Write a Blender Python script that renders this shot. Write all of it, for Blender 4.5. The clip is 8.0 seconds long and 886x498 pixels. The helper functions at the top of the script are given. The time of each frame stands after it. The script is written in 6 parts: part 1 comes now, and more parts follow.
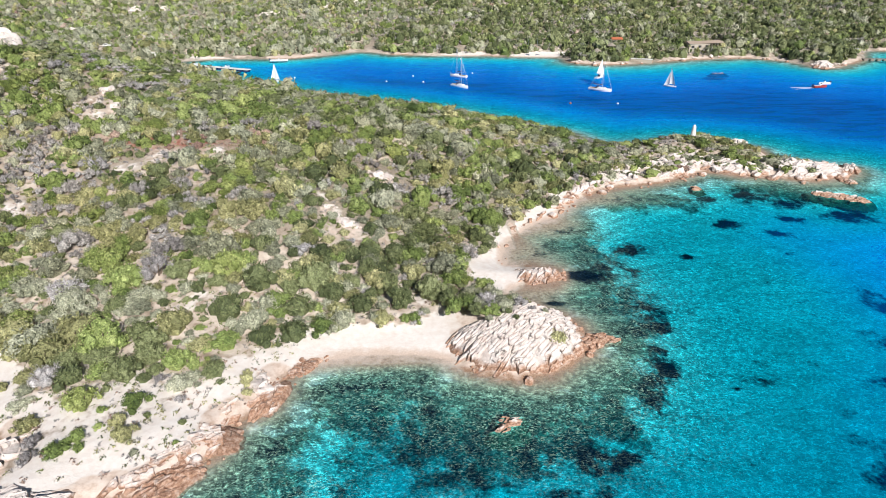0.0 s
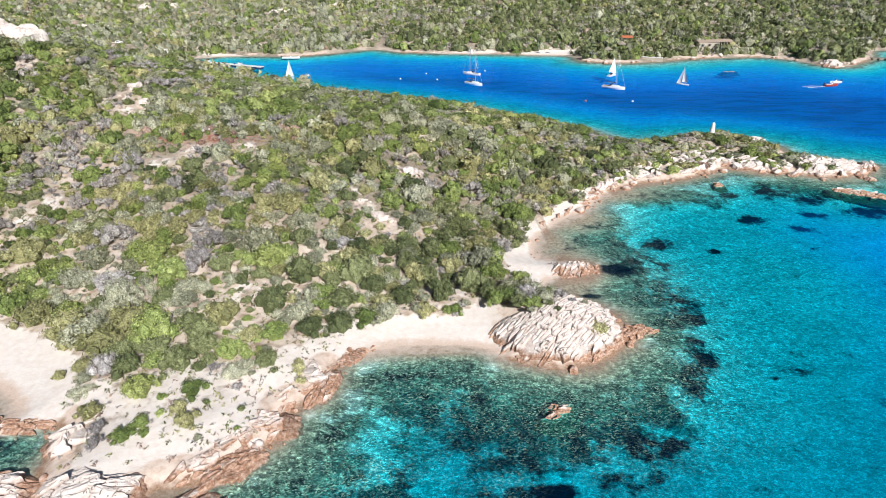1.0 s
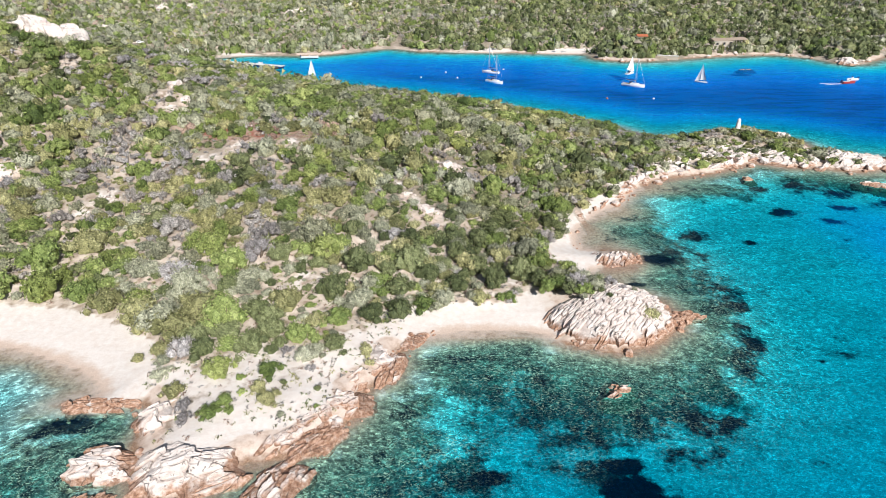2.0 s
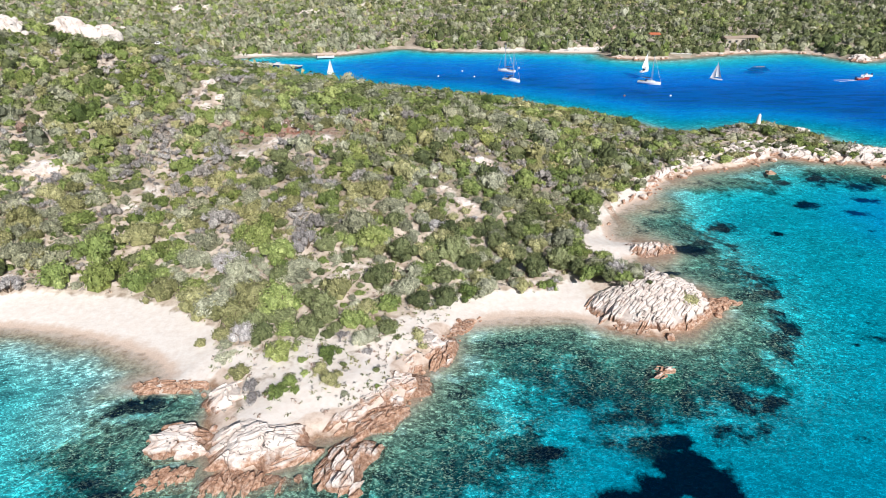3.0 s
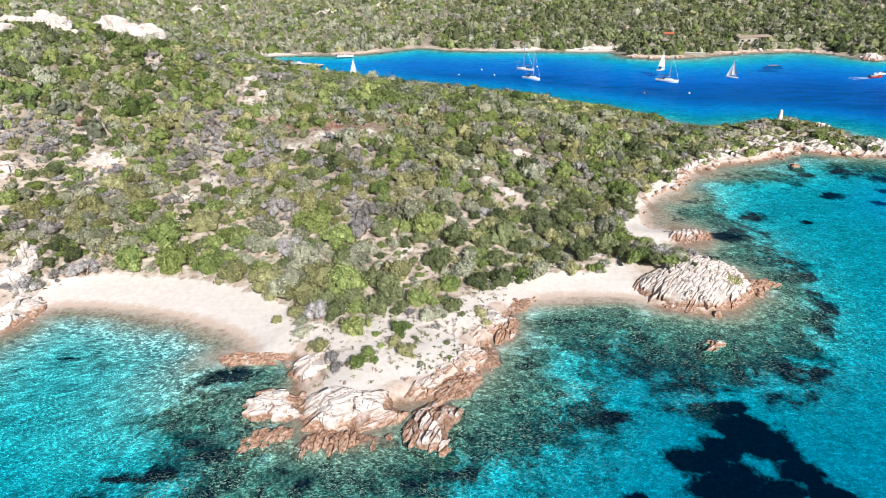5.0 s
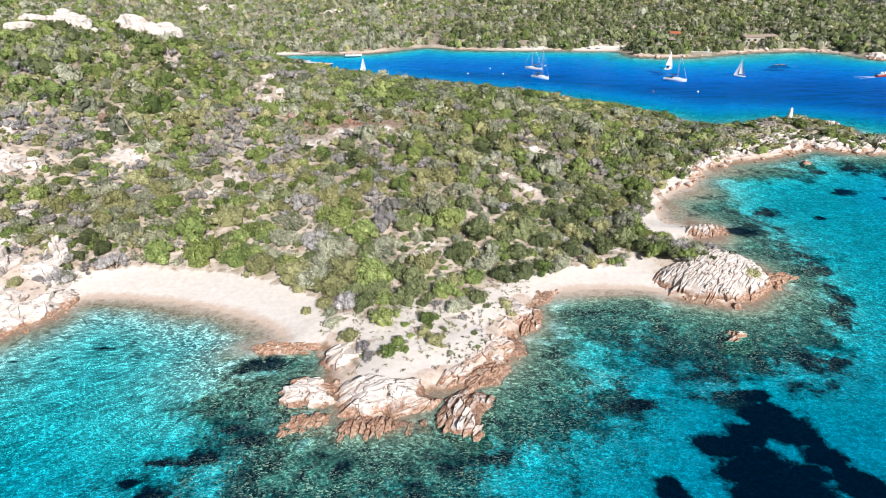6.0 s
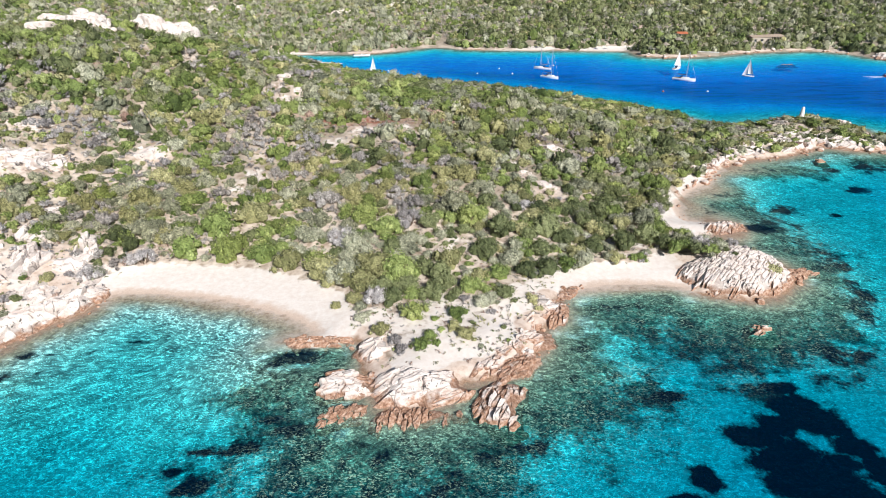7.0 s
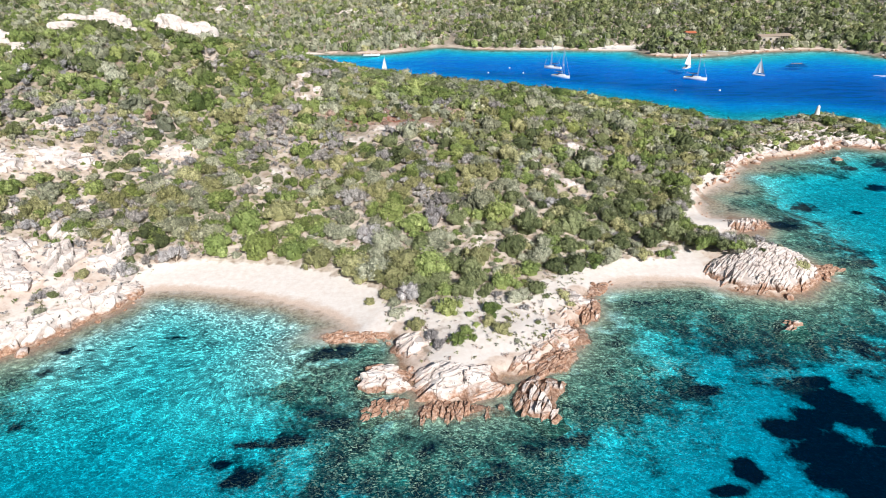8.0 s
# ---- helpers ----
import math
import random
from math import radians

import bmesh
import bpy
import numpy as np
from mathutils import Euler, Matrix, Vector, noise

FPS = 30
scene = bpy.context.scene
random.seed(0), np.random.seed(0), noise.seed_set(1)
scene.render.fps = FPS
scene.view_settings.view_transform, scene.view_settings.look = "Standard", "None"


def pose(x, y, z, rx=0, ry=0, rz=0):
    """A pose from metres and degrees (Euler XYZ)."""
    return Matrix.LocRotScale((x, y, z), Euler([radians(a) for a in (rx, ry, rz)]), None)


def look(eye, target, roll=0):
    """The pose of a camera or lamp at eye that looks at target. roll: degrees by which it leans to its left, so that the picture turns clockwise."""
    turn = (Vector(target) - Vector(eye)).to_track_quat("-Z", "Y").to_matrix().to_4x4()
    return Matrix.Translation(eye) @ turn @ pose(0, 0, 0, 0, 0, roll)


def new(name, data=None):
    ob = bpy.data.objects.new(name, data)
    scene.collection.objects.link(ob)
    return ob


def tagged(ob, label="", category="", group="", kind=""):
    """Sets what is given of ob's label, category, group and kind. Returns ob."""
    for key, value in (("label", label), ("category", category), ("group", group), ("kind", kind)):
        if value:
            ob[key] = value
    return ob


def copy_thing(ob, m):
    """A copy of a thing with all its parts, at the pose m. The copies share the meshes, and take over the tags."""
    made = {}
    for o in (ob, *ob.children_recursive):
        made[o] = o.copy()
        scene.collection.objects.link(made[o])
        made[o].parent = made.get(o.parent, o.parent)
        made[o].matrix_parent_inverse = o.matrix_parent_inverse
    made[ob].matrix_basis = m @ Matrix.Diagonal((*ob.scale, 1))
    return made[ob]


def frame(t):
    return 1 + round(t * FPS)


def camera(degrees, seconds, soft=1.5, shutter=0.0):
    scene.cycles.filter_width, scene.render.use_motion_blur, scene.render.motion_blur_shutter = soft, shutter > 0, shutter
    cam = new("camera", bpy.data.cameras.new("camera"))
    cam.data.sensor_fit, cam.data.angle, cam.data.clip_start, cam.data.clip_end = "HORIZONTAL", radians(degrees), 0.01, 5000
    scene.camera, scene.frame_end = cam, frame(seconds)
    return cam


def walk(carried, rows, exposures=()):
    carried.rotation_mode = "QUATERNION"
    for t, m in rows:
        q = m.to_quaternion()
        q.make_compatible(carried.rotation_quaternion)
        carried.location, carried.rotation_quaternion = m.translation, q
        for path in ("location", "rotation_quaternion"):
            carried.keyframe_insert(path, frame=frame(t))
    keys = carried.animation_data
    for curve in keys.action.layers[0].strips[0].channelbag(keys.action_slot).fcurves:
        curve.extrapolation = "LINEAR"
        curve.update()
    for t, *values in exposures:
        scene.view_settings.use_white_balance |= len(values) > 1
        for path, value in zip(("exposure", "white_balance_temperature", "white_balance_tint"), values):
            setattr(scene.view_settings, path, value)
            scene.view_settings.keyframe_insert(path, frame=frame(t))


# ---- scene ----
cam = camera(74.4, 8.0, soft=0.22)
PATH = [
    (0, (-1.303, -0.248, 49.053), (-1.309, 1.537, 48.152), -0.5),
    (0.5, (-4.17, -1.037, 49.109), (-4.172, 0.748, 48.206), -0.3),
    (1, (-7.674, -2.205, 49.171), (-7.675, -0.422, 48.265), -0.3),
    (1.5, (-11.73, -3.925, 49.211), (-11.733, -2.143, 48.303), -0.3),
    (2, (-15.627, -5.829, 49.224), (-15.636, -4.046, 48.318), -0.5),
    (3.3, (-23.711, -10.565, 49.328), (-23.732, -8.781, 48.424), -0.9),
    (3.5, (-24.783, -11.236, 49.344), (-24.802, -9.451, 48.442), -0.8),
    (4, (-27.018, -12.776, 49.391), (-27.039, -10.991, 48.49), -0.8),
    (4.5, (-29.045, -14.22, 49.412), (-29.067, -12.435, 48.51), -0.9),
    (6, (-34.838, -17.762, 49.371), (-34.863, -15.978, 48.469), -0.9),
    (6.5, (-36.836, -18.603, 49.326), (-36.862, -16.818, 48.424), -0.9),
    (7, (-39.06, -19.314, 49.28), (-39.086, -17.528, 48.38), -0.9),
    (7.5, (-41.551, -19.948, 49.275), (-41.579, -18.163, 48.375), -1.0),
    (8, (-44.031, -20.446, 49.306), (-44.059, -18.66, 48.406), -1.0),
]
walk(cam, [(t, look(eye, target, roll)) for t, eye, target, roll in PATH])


# ---- world, sun ----
SUN_WAY = Vector((-0.335, 0.76, -0.555)).normalized()
world = bpy.data.worlds.new("sky")
scene.world = world
world.use_nodes = True
wn = world.node_tree
sky = wn.nodes.new("ShaderNodeTexSky")
sky.sky_type, sky.sun_disc = "NISHITA", False
sky.sun_elevation = math.asin(-SUN_WAY.z)
sky.sun_rotation = math.atan2(-SUN_WAY.x, -SUN_WAY.y)
sky.air_density, sky.dust_density = 1.0, 0.6
wn.links.new(sky.outputs[0], wn.nodes["Background"].inputs[0])
wn.nodes["Background"].inputs[1].default_value = 0.05
sun = new("sun", bpy.data.lights.new("sun", "SUN"))
sun.data.energy, sun.data.angle, sun.data.color = 5.0, radians(0.53), (1.0, 0.98, 0.965)
sun.matrix_world = look((0, 0, 120), Vector((0, 0, 120)) + SUN_WAY)
scene.view_settings.exposure = 0.17


# ---- small numeric helpers ----
def smooth(a, b, v):
    k = np.clip((v - a) / (b - a), 0, 1)
    return k * k * (3 - 2 * k)


def lattice(ix, iy, seed):
    h = (ix.astype(np.int64) * 374761393 + iy.astype(np.int64) * 668265263 + seed * 982451653) & 0xFFFFFFFF
    h = ((h ^ (h >> 13)) * 1274126177) & 0xFFFFFFFF
    return ((h ^ (h >> 16)) & 0xFFFFFF) / float(0xFFFFFF)


def value_noise(x, y, seed=0):
    ix, iy = np.floor(x), np.floor(y)
    fx, fy = x - ix, y - iy
    fx, fy = fx * fx * (3 - 2 * fx), fy * fy * (3 - 2 * fy)
    a = lattice(ix, iy, seed) * (1 - fx) + lattice(ix + 1, iy, seed) * fx
    b = lattice(ix, iy + 1, seed) * (1 - fx) + lattice(ix + 1, iy + 1, seed) * fx
    return a * (1 - fy) + b * fy


def fbm(x, y, seed=0, octaves=4):
    """About -1 to 1."""
    x, y = np.asarray(x, float), np.asarray(y, float)
    total, amp, norm = 0, 1.0, 0
    for o in range(octaves):
        total = total + amp * (2 * value_noise(x * 2 ** o + 17.3 * o, y * 2 ** o - 9.1 * o, seed + o) - 1)
        norm, amp = norm + amp, amp * 0.5
    return total / norm * 1.5


def cells(x, y, seed):
    """Distance to the nearest joint between cells, a random number per cell, the lean of its top, and the way to its middle."""
    ix, iy = np.floor(x), np.floor(y)
    f1, f2 = np.full(x.shape, 9.0), np.full(x.shape, 9.0)
    who, lean, mx, my = (np.zeros(x.shape) for _ in range(4))
    for dx in (-1, 0, 1):
        for dy in (-1, 0, 1):
            cx, cy = ix + dx, iy + dy
            ox, oy = cx + lattice(cx, cy, seed) - x, cy + lattice(cx, cy, seed + 7) - y
            d = np.hypot(ox, oy)
            near = d < f1
            f2 = np.where(near, f1, np.minimum(f2, d))
            who = np.where(near, lattice(cx, cy, seed + 13), who)
            mx, my = np.where(near, ox, mx), np.where(near, oy, my)
            lean = np.where(near, ox * (lattice(cx, cy, seed + 17) - 0.5) + oy * (lattice(cx, cy, seed + 19) - 0.2), lean)
            f1 = np.where(near, d, f1)
    return f2 - f1, who, lean, mx, my


def rounded(points, steps=4, closed=True):
    """A Catmull-Rom line through points."""
    p = np.array(points, float)
    out = []
    n = len(p)
    for i in range(n if closed else n - 1):
        a, b, c, d = (p[(i + k) % n] if closed else p[min(max(i + k, 0), n - 1)] for k in (-1, 0, 1, 2))
        for t in np.linspace(0, 1, steps, endpoint=False):
            out.append(0.5 * (2 * b + (c - a) * t + (2 * a - 5 * b + 4 * c - d) * t * t + (3 * b - a - 3 * c + d) * t ** 3))
    return np.array(out)


def inside_distance(line, x, y):
    """Signed distance to a closed line: positive inside."""
    x, y = np.asarray(x, float), np.asarray(y, float)
    best = np.full(x.shape, 1e9)
    inside = np.zeros(x.shape, bool)
    for (ax, ay), (bx, by) in zip(line, np.roll(line, -1, 0)):
        ex, ey = bx - ax, by - ay
        t = np.clip(((x - ax) * ex + (y - ay) * ey) / (ex * ex + ey * ey + 1e-12), 0, 1)
        best = np.minimum(best, (x - ax - t * ex) ** 2 + (y - ay - t * ey) ** 2)
        if ay != by:
            inside ^= ((ay > y) != (by > y)) & (x < ex * (y - ay) / (by - ay) + ax)
    return np.where(inside, 1, -1) * np.sqrt(best)


def raw_mesh(name, verts, faces, material=None, smooth_faces=False):
    """faces: an array (n, 3) or (n, 4), or a list of such arrays."""
    me = bpy.data.meshes.new(name)
    parts = faces if isinstance(faces, list) else [faces]
    parts = [np.asarray(f) for f in parts if len(f)]
    verts = np.asarray(verts, np.float32)
    loops = np.concatenate([f.ravel() for f in parts]).astype(np.int32)
    totals = np.concatenate([np.full(len(f), f.shape[1]) for f in parts]).astype(np.int32)
    starts = np.concatenate([[0], np.cumsum(totals)[:-1]]).astype(np.int32)
    me.vertices.add(len(verts))
    me.vertices.foreach_set("co", verts.ravel())
    me.loops.add(len(loops))
    me.loops.foreach_set("vertex_index", loops)
    me.polygons.add(len(totals))
    me.polygons.foreach_set("loop_start", starts)
    me.polygons.foreach_set("loop_total", totals)
    me.polygons.foreach_set("use_smooth", np.full(len(totals), smooth_faces))
    me.update(calc_edges=True)
    if material:
        me.materials.append(material)
    return me


def give(me, name, values):
    """A number for each vertex."""
    at = me.attributes.new(name, "FLOAT", "POINT")
    at.data.foreach_set("value", np.asarray(values, np.float32).ravel())


def part(name, bm, material, parent, label=""):
    """A bmesh or a mesh as one object under a thing or a part."""
    if isinstance(bm, bmesh.types.BMesh):
        me = bpy.data.meshes.new(name)
        bm.to_mesh(me)
        bm.free()
        me.materials.append(material)
    else:
        me = bm
    ob = new(name, me)
    ob.parent = parent
    return tagged(ob, label)


def box(x0, y0, z0, x1, y1, z1, bevel=0.0):
    bm = bmesh.new()
    bmesh.ops.create_cube(bm, size=1, matrix=Matrix.Translation(((x0 + x1) / 2, (y0 + y1) / 2, (z0 + z1) / 2)) @ Matrix.Diagonal((x1 - x0, y1 - y0, z1 - z0, 1)))
    if bevel:
        bmesh.ops.bevel(bm, geom=bm.edges[:], offset=bevel, segments=2, affect="EDGES")
    return bm


def rod(a, b, r0, r1=None, sides=8, bm=None):
    """A tapered rod from a to b."""
    bm = bm or bmesh.new()
    a, b = Vector(a), Vector(b)
    m = Matrix.Translation((a + b) / 2) @ (b - a).to_track_quat("Z", "Y").to_matrix().to_4x4()
    bmesh.ops.create_cone(bm, cap_ends=True, segments=sides, radius1=r0, radius2=r0 if r1 is None else r1, depth=(b - a).length, matrix=m)
    return bm


# ---- materials ----
class Nodes:
    """Shortcuts for a node material."""

    def __init__(self, name):
        self.mat = bpy.data.materials.new(name)
        self.mat.use_nodes = True
        self.tree = self.mat.node_tree
        self.bsdf = self.tree.nodes["Principled BSDF"]
        self.out = self.tree.nodes["Material Output"]

    def add(self, kind, **inputs):
        n = self.tree.nodes.new(kind)
        for k, v in inputs.items():
            self.put(n, k.replace("_", " "), v)
        return n

    def put(self, n, key, v):
        sock = n.inputs[key]
        if isinstance(v, bpy.types.NodeSocket):
            self.tree.links.new(v, sock)
        elif hasattr(sock, "default_value"):
            if sock.type == "RGBA" and len(v) == 3:
                v = (*v, 1)
            sock.default_value = v

    def geo(self, what="Position"):
        return self.tree.nodes.new("ShaderNodeNewGeometry").outputs[what]

    def attr(self, name):
        n = self.tree.nodes.new("ShaderNodeAttribute")
        n.attribute_name = name
        return n.outputs["Fac"]

    def math(self, op, a, b=0.0, clamp=False):
        n = self.tree.nodes.new("ShaderNodeMath")
        n.operation, n.use_clamp = op, clamp
        for i, v in enumerate((a, b)):
            if isinstance(v, bpy.types.NodeSocket):
                self.tree.links.new(v, n.inputs[i])
            else:
                n.inputs[i].default_value = v
        return n.outputs[0]

    def noise(self, scale, detail=4, rough=0.55, vector=None, distortion=0.0):
        n = self.add("ShaderNodeTexNoise", Scale=scale, Detail=detail, Roughness=rough, Distortion=distortion)
        self.tree.links.new(vector or self.geo(), n.inputs["Vector"])
        return n.outputs["Fac"]

    def stretch(self, v, x, y, z):
        n = self.tree.nodes.new("ShaderNodeVectorMath")
        n.operation = "MULTIPLY"
        self.tree.links.new(v, n.inputs[0])
        n.inputs[1].default_value = (x, y, z)
        return n.outputs[0]

    def ramp(self, fac, *stops):
        n = self.tree.nodes.new("ShaderNodeValToRGB")
        el = n.color_ramp.elements
        while len(el) < len(stops):
            el.new(0.5)
        for e, (p, c) in zip(el, stops):
            e.position = p
            e.color = (*c, 1) if len(c) == 3 else c
        self.tree.links.new(fac, n.inputs[0])
        return n.outputs[0]

    def colour_noise(self, scale, detail):
        """Noise in three channels, to carry a pattern to and fro."""
        node = self.tree.nodes.new("ShaderNodeTexNoise")
        node.inputs["Scale"].default_value, node.inputs["Detail"].default_value = scale, detail
        self.tree.links.new(self.geo(), node.inputs["Vector"])
        return node.outputs["Color"]

    def edges(self, vector, scale):
        """Distance from the edges of a net of cells."""
        node = self.tree.nodes.new("ShaderNodeTexVoronoi")
        node.feature = "DISTANCE_TO_EDGE"
        node.inputs["Scale"].default_value = scale
        self.tree.links.new(vector, node.inputs["Vector"])
        return node.outputs["Distance"]

    def step(self, v, a, b):
        n = self.add("ShaderNodeMapRange", Value=v)
        self.put(n, "From Min", a)
        self.put(n, "From Max", b)
        n.interpolation_type = "SMOOTHSTEP"
        return n.outputs[0]

    def mix(self, fac, a, b, mode="MIX"):
        n = self.tree.nodes.new("ShaderNodeMix")
        n.data_type, n.blend_type = "RGBA", mode
        for i, v in ((0, fac), (6, a), (7, b)):
            if isinstance(v, bpy.types.NodeSocket):
                self.tree.links.new(v, n.inputs[i])
            else:
                n.inputs[i].default_value = v if i == 0 else (*v, 1)
        return n.outputs[2]

    def bump(self, height, strength=0.5, distance=0.1):
        n = self.add("ShaderNodeBump", Strength=strength, Distance=distance, Height=height)
        return n.outputs[0]

    def done(self, color, rough=0.8, normal=None, specular=0.3, metallic=0.0):
        self.put(self.bsdf, "Base Color", color)
        self.put(self.bsdf, "Roughness", rough)
        self.put(self.bsdf, "Specular IOR Level", specular)
        self.put(self.bsdf, "Metallic", metallic)
        if normal:
            self.put(self.bsdf, "Normal", normal)
        return self.mat


def plain(name, color, rough=0.5, metallic=0.0, vary=0.12, scale=3.0):
    n = Nodes(name)
    c = n.mix(n.noise(scale, 5), tuple(v * (1 - vary) for v in color), tuple(min(1, v * (1 + vary)) for v in color))
    return n.done(c, rough, metallic=metallic)


def ground_material():
    n = Nodes("coastal_ground")
    sep = n.tree.nodes.new("ShaderNodeSeparateXYZ")
    n.tree.links.new(n.geo(), sep.inputs[0])
    z = sep.outputs[2]
    big, mid, fine = n.noise(0.06, 5), n.noise(0.6, 6), n.noise(5.0, 6)
    soil = n.ramp(mid, (0.32, (0.34, 0.26, 0.195)), (0.48, (0.57, 0.47, 0.385)), (0.64, (0.74, 0.645, 0.555)))
    litter = n.ramp(fine, (0.38, (0.15, 0.125, 0.09)), (0.6, (0.46, 0.385, 0.3)))
    soil = n.mix(n.math("MULTIPLY", n.attr("leafy"), n.step(n.math("ADD", big, n.math("MULTIPLY", mid, 0.5)), 0.67, 0.84)), soil, litter)
    soil = n.mix(n.math("MULTIPLY", n.attr("litter"), n.step(mid, 0.62, 0.45)), soil, litter)
    soil = n.mix(n.math("MULTIPLY", n.attr("russet"), n.step(mid, 0.35, 0.6)), soil, (0.3, 0.11, 0.07))
    sand = n.ramp(n.noise(1.2, 6), (0.3, (0.74, 0.65, 0.58)), (0.7, (0.83, 0.77, 0.715)))
    wet = n.ramp(fine, (0.3, (0.6, 0.46, 0.37)), (0.7, (0.72, 0.58, 0.48)))
    edge = n.math("ADD", z, n.math("MULTIPLY", n.math("SUBTRACT", mid, 0.5), 0.35))
    sand = n.mix(n.step(edge, 0.34, 0.06), sand, wet)
    rock = n.ramp(n.noise(0.9, 8, 0.65), (0.3, (0.5, 0.36, 0.27)), (0.5, (0.68, 0.55, 0.46)), (0.75, (0.76, 0.66, 0.58)))
    rock = n.mix(n.step(n.math("ADD", z, n.math("MULTIPLY", mid, 1.2)), 1.1, 0.55), rock, n.ramp(fine, (0.3, (0.2, 0.115, 0.07)), (0.7, (0.44, 0.29, 0.195))))
    land = n.mix(n.step(n.math("ADD", n.attr("sand"), n.math("MULTIPLY", n.math("SUBTRACT", mid, 0.5), 0.7)), 0.4, 0.6), soil, sand)
    land = n.mix(n.step(n.math("ADD", n.attr("rock"), n.math("MULTIPLY", n.math("SUBTRACT", mid, 0.5), 0.7)), 0.4, 0.6), land, rock)
    bed = n.ramp(n.noise(0.25, 5), (0.3, (0.68, 0.67, 0.6)), (0.7, (0.82, 0.82, 0.76)))
    stones = n.ramp(n.noise(0.8, 9, 0.75), (0.36, (0.004, 0.01, 0.008)), (0.5, (0.02, 0.044, 0.033)), (0.66, (0.11, 0.165, 0.11)))
    cobbles = n.ramp(n.noise(1.4, 7, 0.75), (0.36, (0.05, 0.05, 0.03)), (0.5, (0.2, 0.18, 0.11)), (0.64, (0.52, 0.47, 0.33)))
    stones = n.mix(n.step(n.math("ADD", z, n.math("MULTIPLY", n.math("SUBTRACT", n.noise(0.35, 5, 0.6), 0.5), 2.0)), -1.7, -0.5), stones, cobbles)
    broken = n.math("ADD", n.math("MULTIPLY", n.math("SUBTRACT", n.noise(0.3, 6, 0.65), 0.5), 2.3), n.math("MULTIPLY", n.math("SUBTRACT", n.noise(1.3, 5, 0.7), 0.5), 0.9))
    bed = n.mix(n.math("MULTIPLY", n.step(n.math("ADD", n.attr("rubble"), n.math("MULTIPLY", broken, 0.8)), 0.15, 0.75), 0.92), bed, stones)
    weed = n.ramp(n.noise(2.0, 6), (0.35, (0.002, 0.004, 0.007)), (0.7, (0.008, 0.013, 0.018)))
    bed = n.mix(n.attr("deep"), bed, n.mix(n.noise(0.08, 5, 0.6), (0.05, 0.07, 0.07), (0.16, 0.18, 0.16)))
    silt = n.ramp(n.noise(1.7, 7, 0.7), (0.35, (0.26, 0.165, 0.105)), (0.6, (0.55, 0.41, 0.3)))
    bed = n.mix(n.math("MULTIPLY", n.step(n.math("ADD", z, n.math("MULTIPLY", n.math("SUBTRACT", n.noise(0.4, 5, 0.6), 0.5), n.math("ADD", 0.4, n.math("MULTIPLY", n.attr("shoal"), 0.9)))), n.math("SUBTRACT", -0.45, n.math("MULTIPLY", n.attr("shoal"), 0.5)), -0.15), n.math("SUBTRACT", 1.0, n.math("MULTIPLY", n.attr("rubble"), n.math("SUBTRACT", 0.9, n.attr("shoal")), True))), bed, silt)
    bed = n.mix(n.step(n.math("ADD", n.attr("weed"), broken), 0.24, 0.9), bed, weed)
    color = n.mix(n.step(n.math("ADD", z, n.math("MULTIPLY", n.math("SUBTRACT", mid, 0.5), 0.25)), 0.03, -0.1), land, bed)
    relief = n.math("ADD", n.noise(3.0, 8, 0.65), n.math("MULTIPLY", mid, 1.5))
    return n.done(color, 0.9, n.bump(relief, 0.35, 0.2), 0.2)


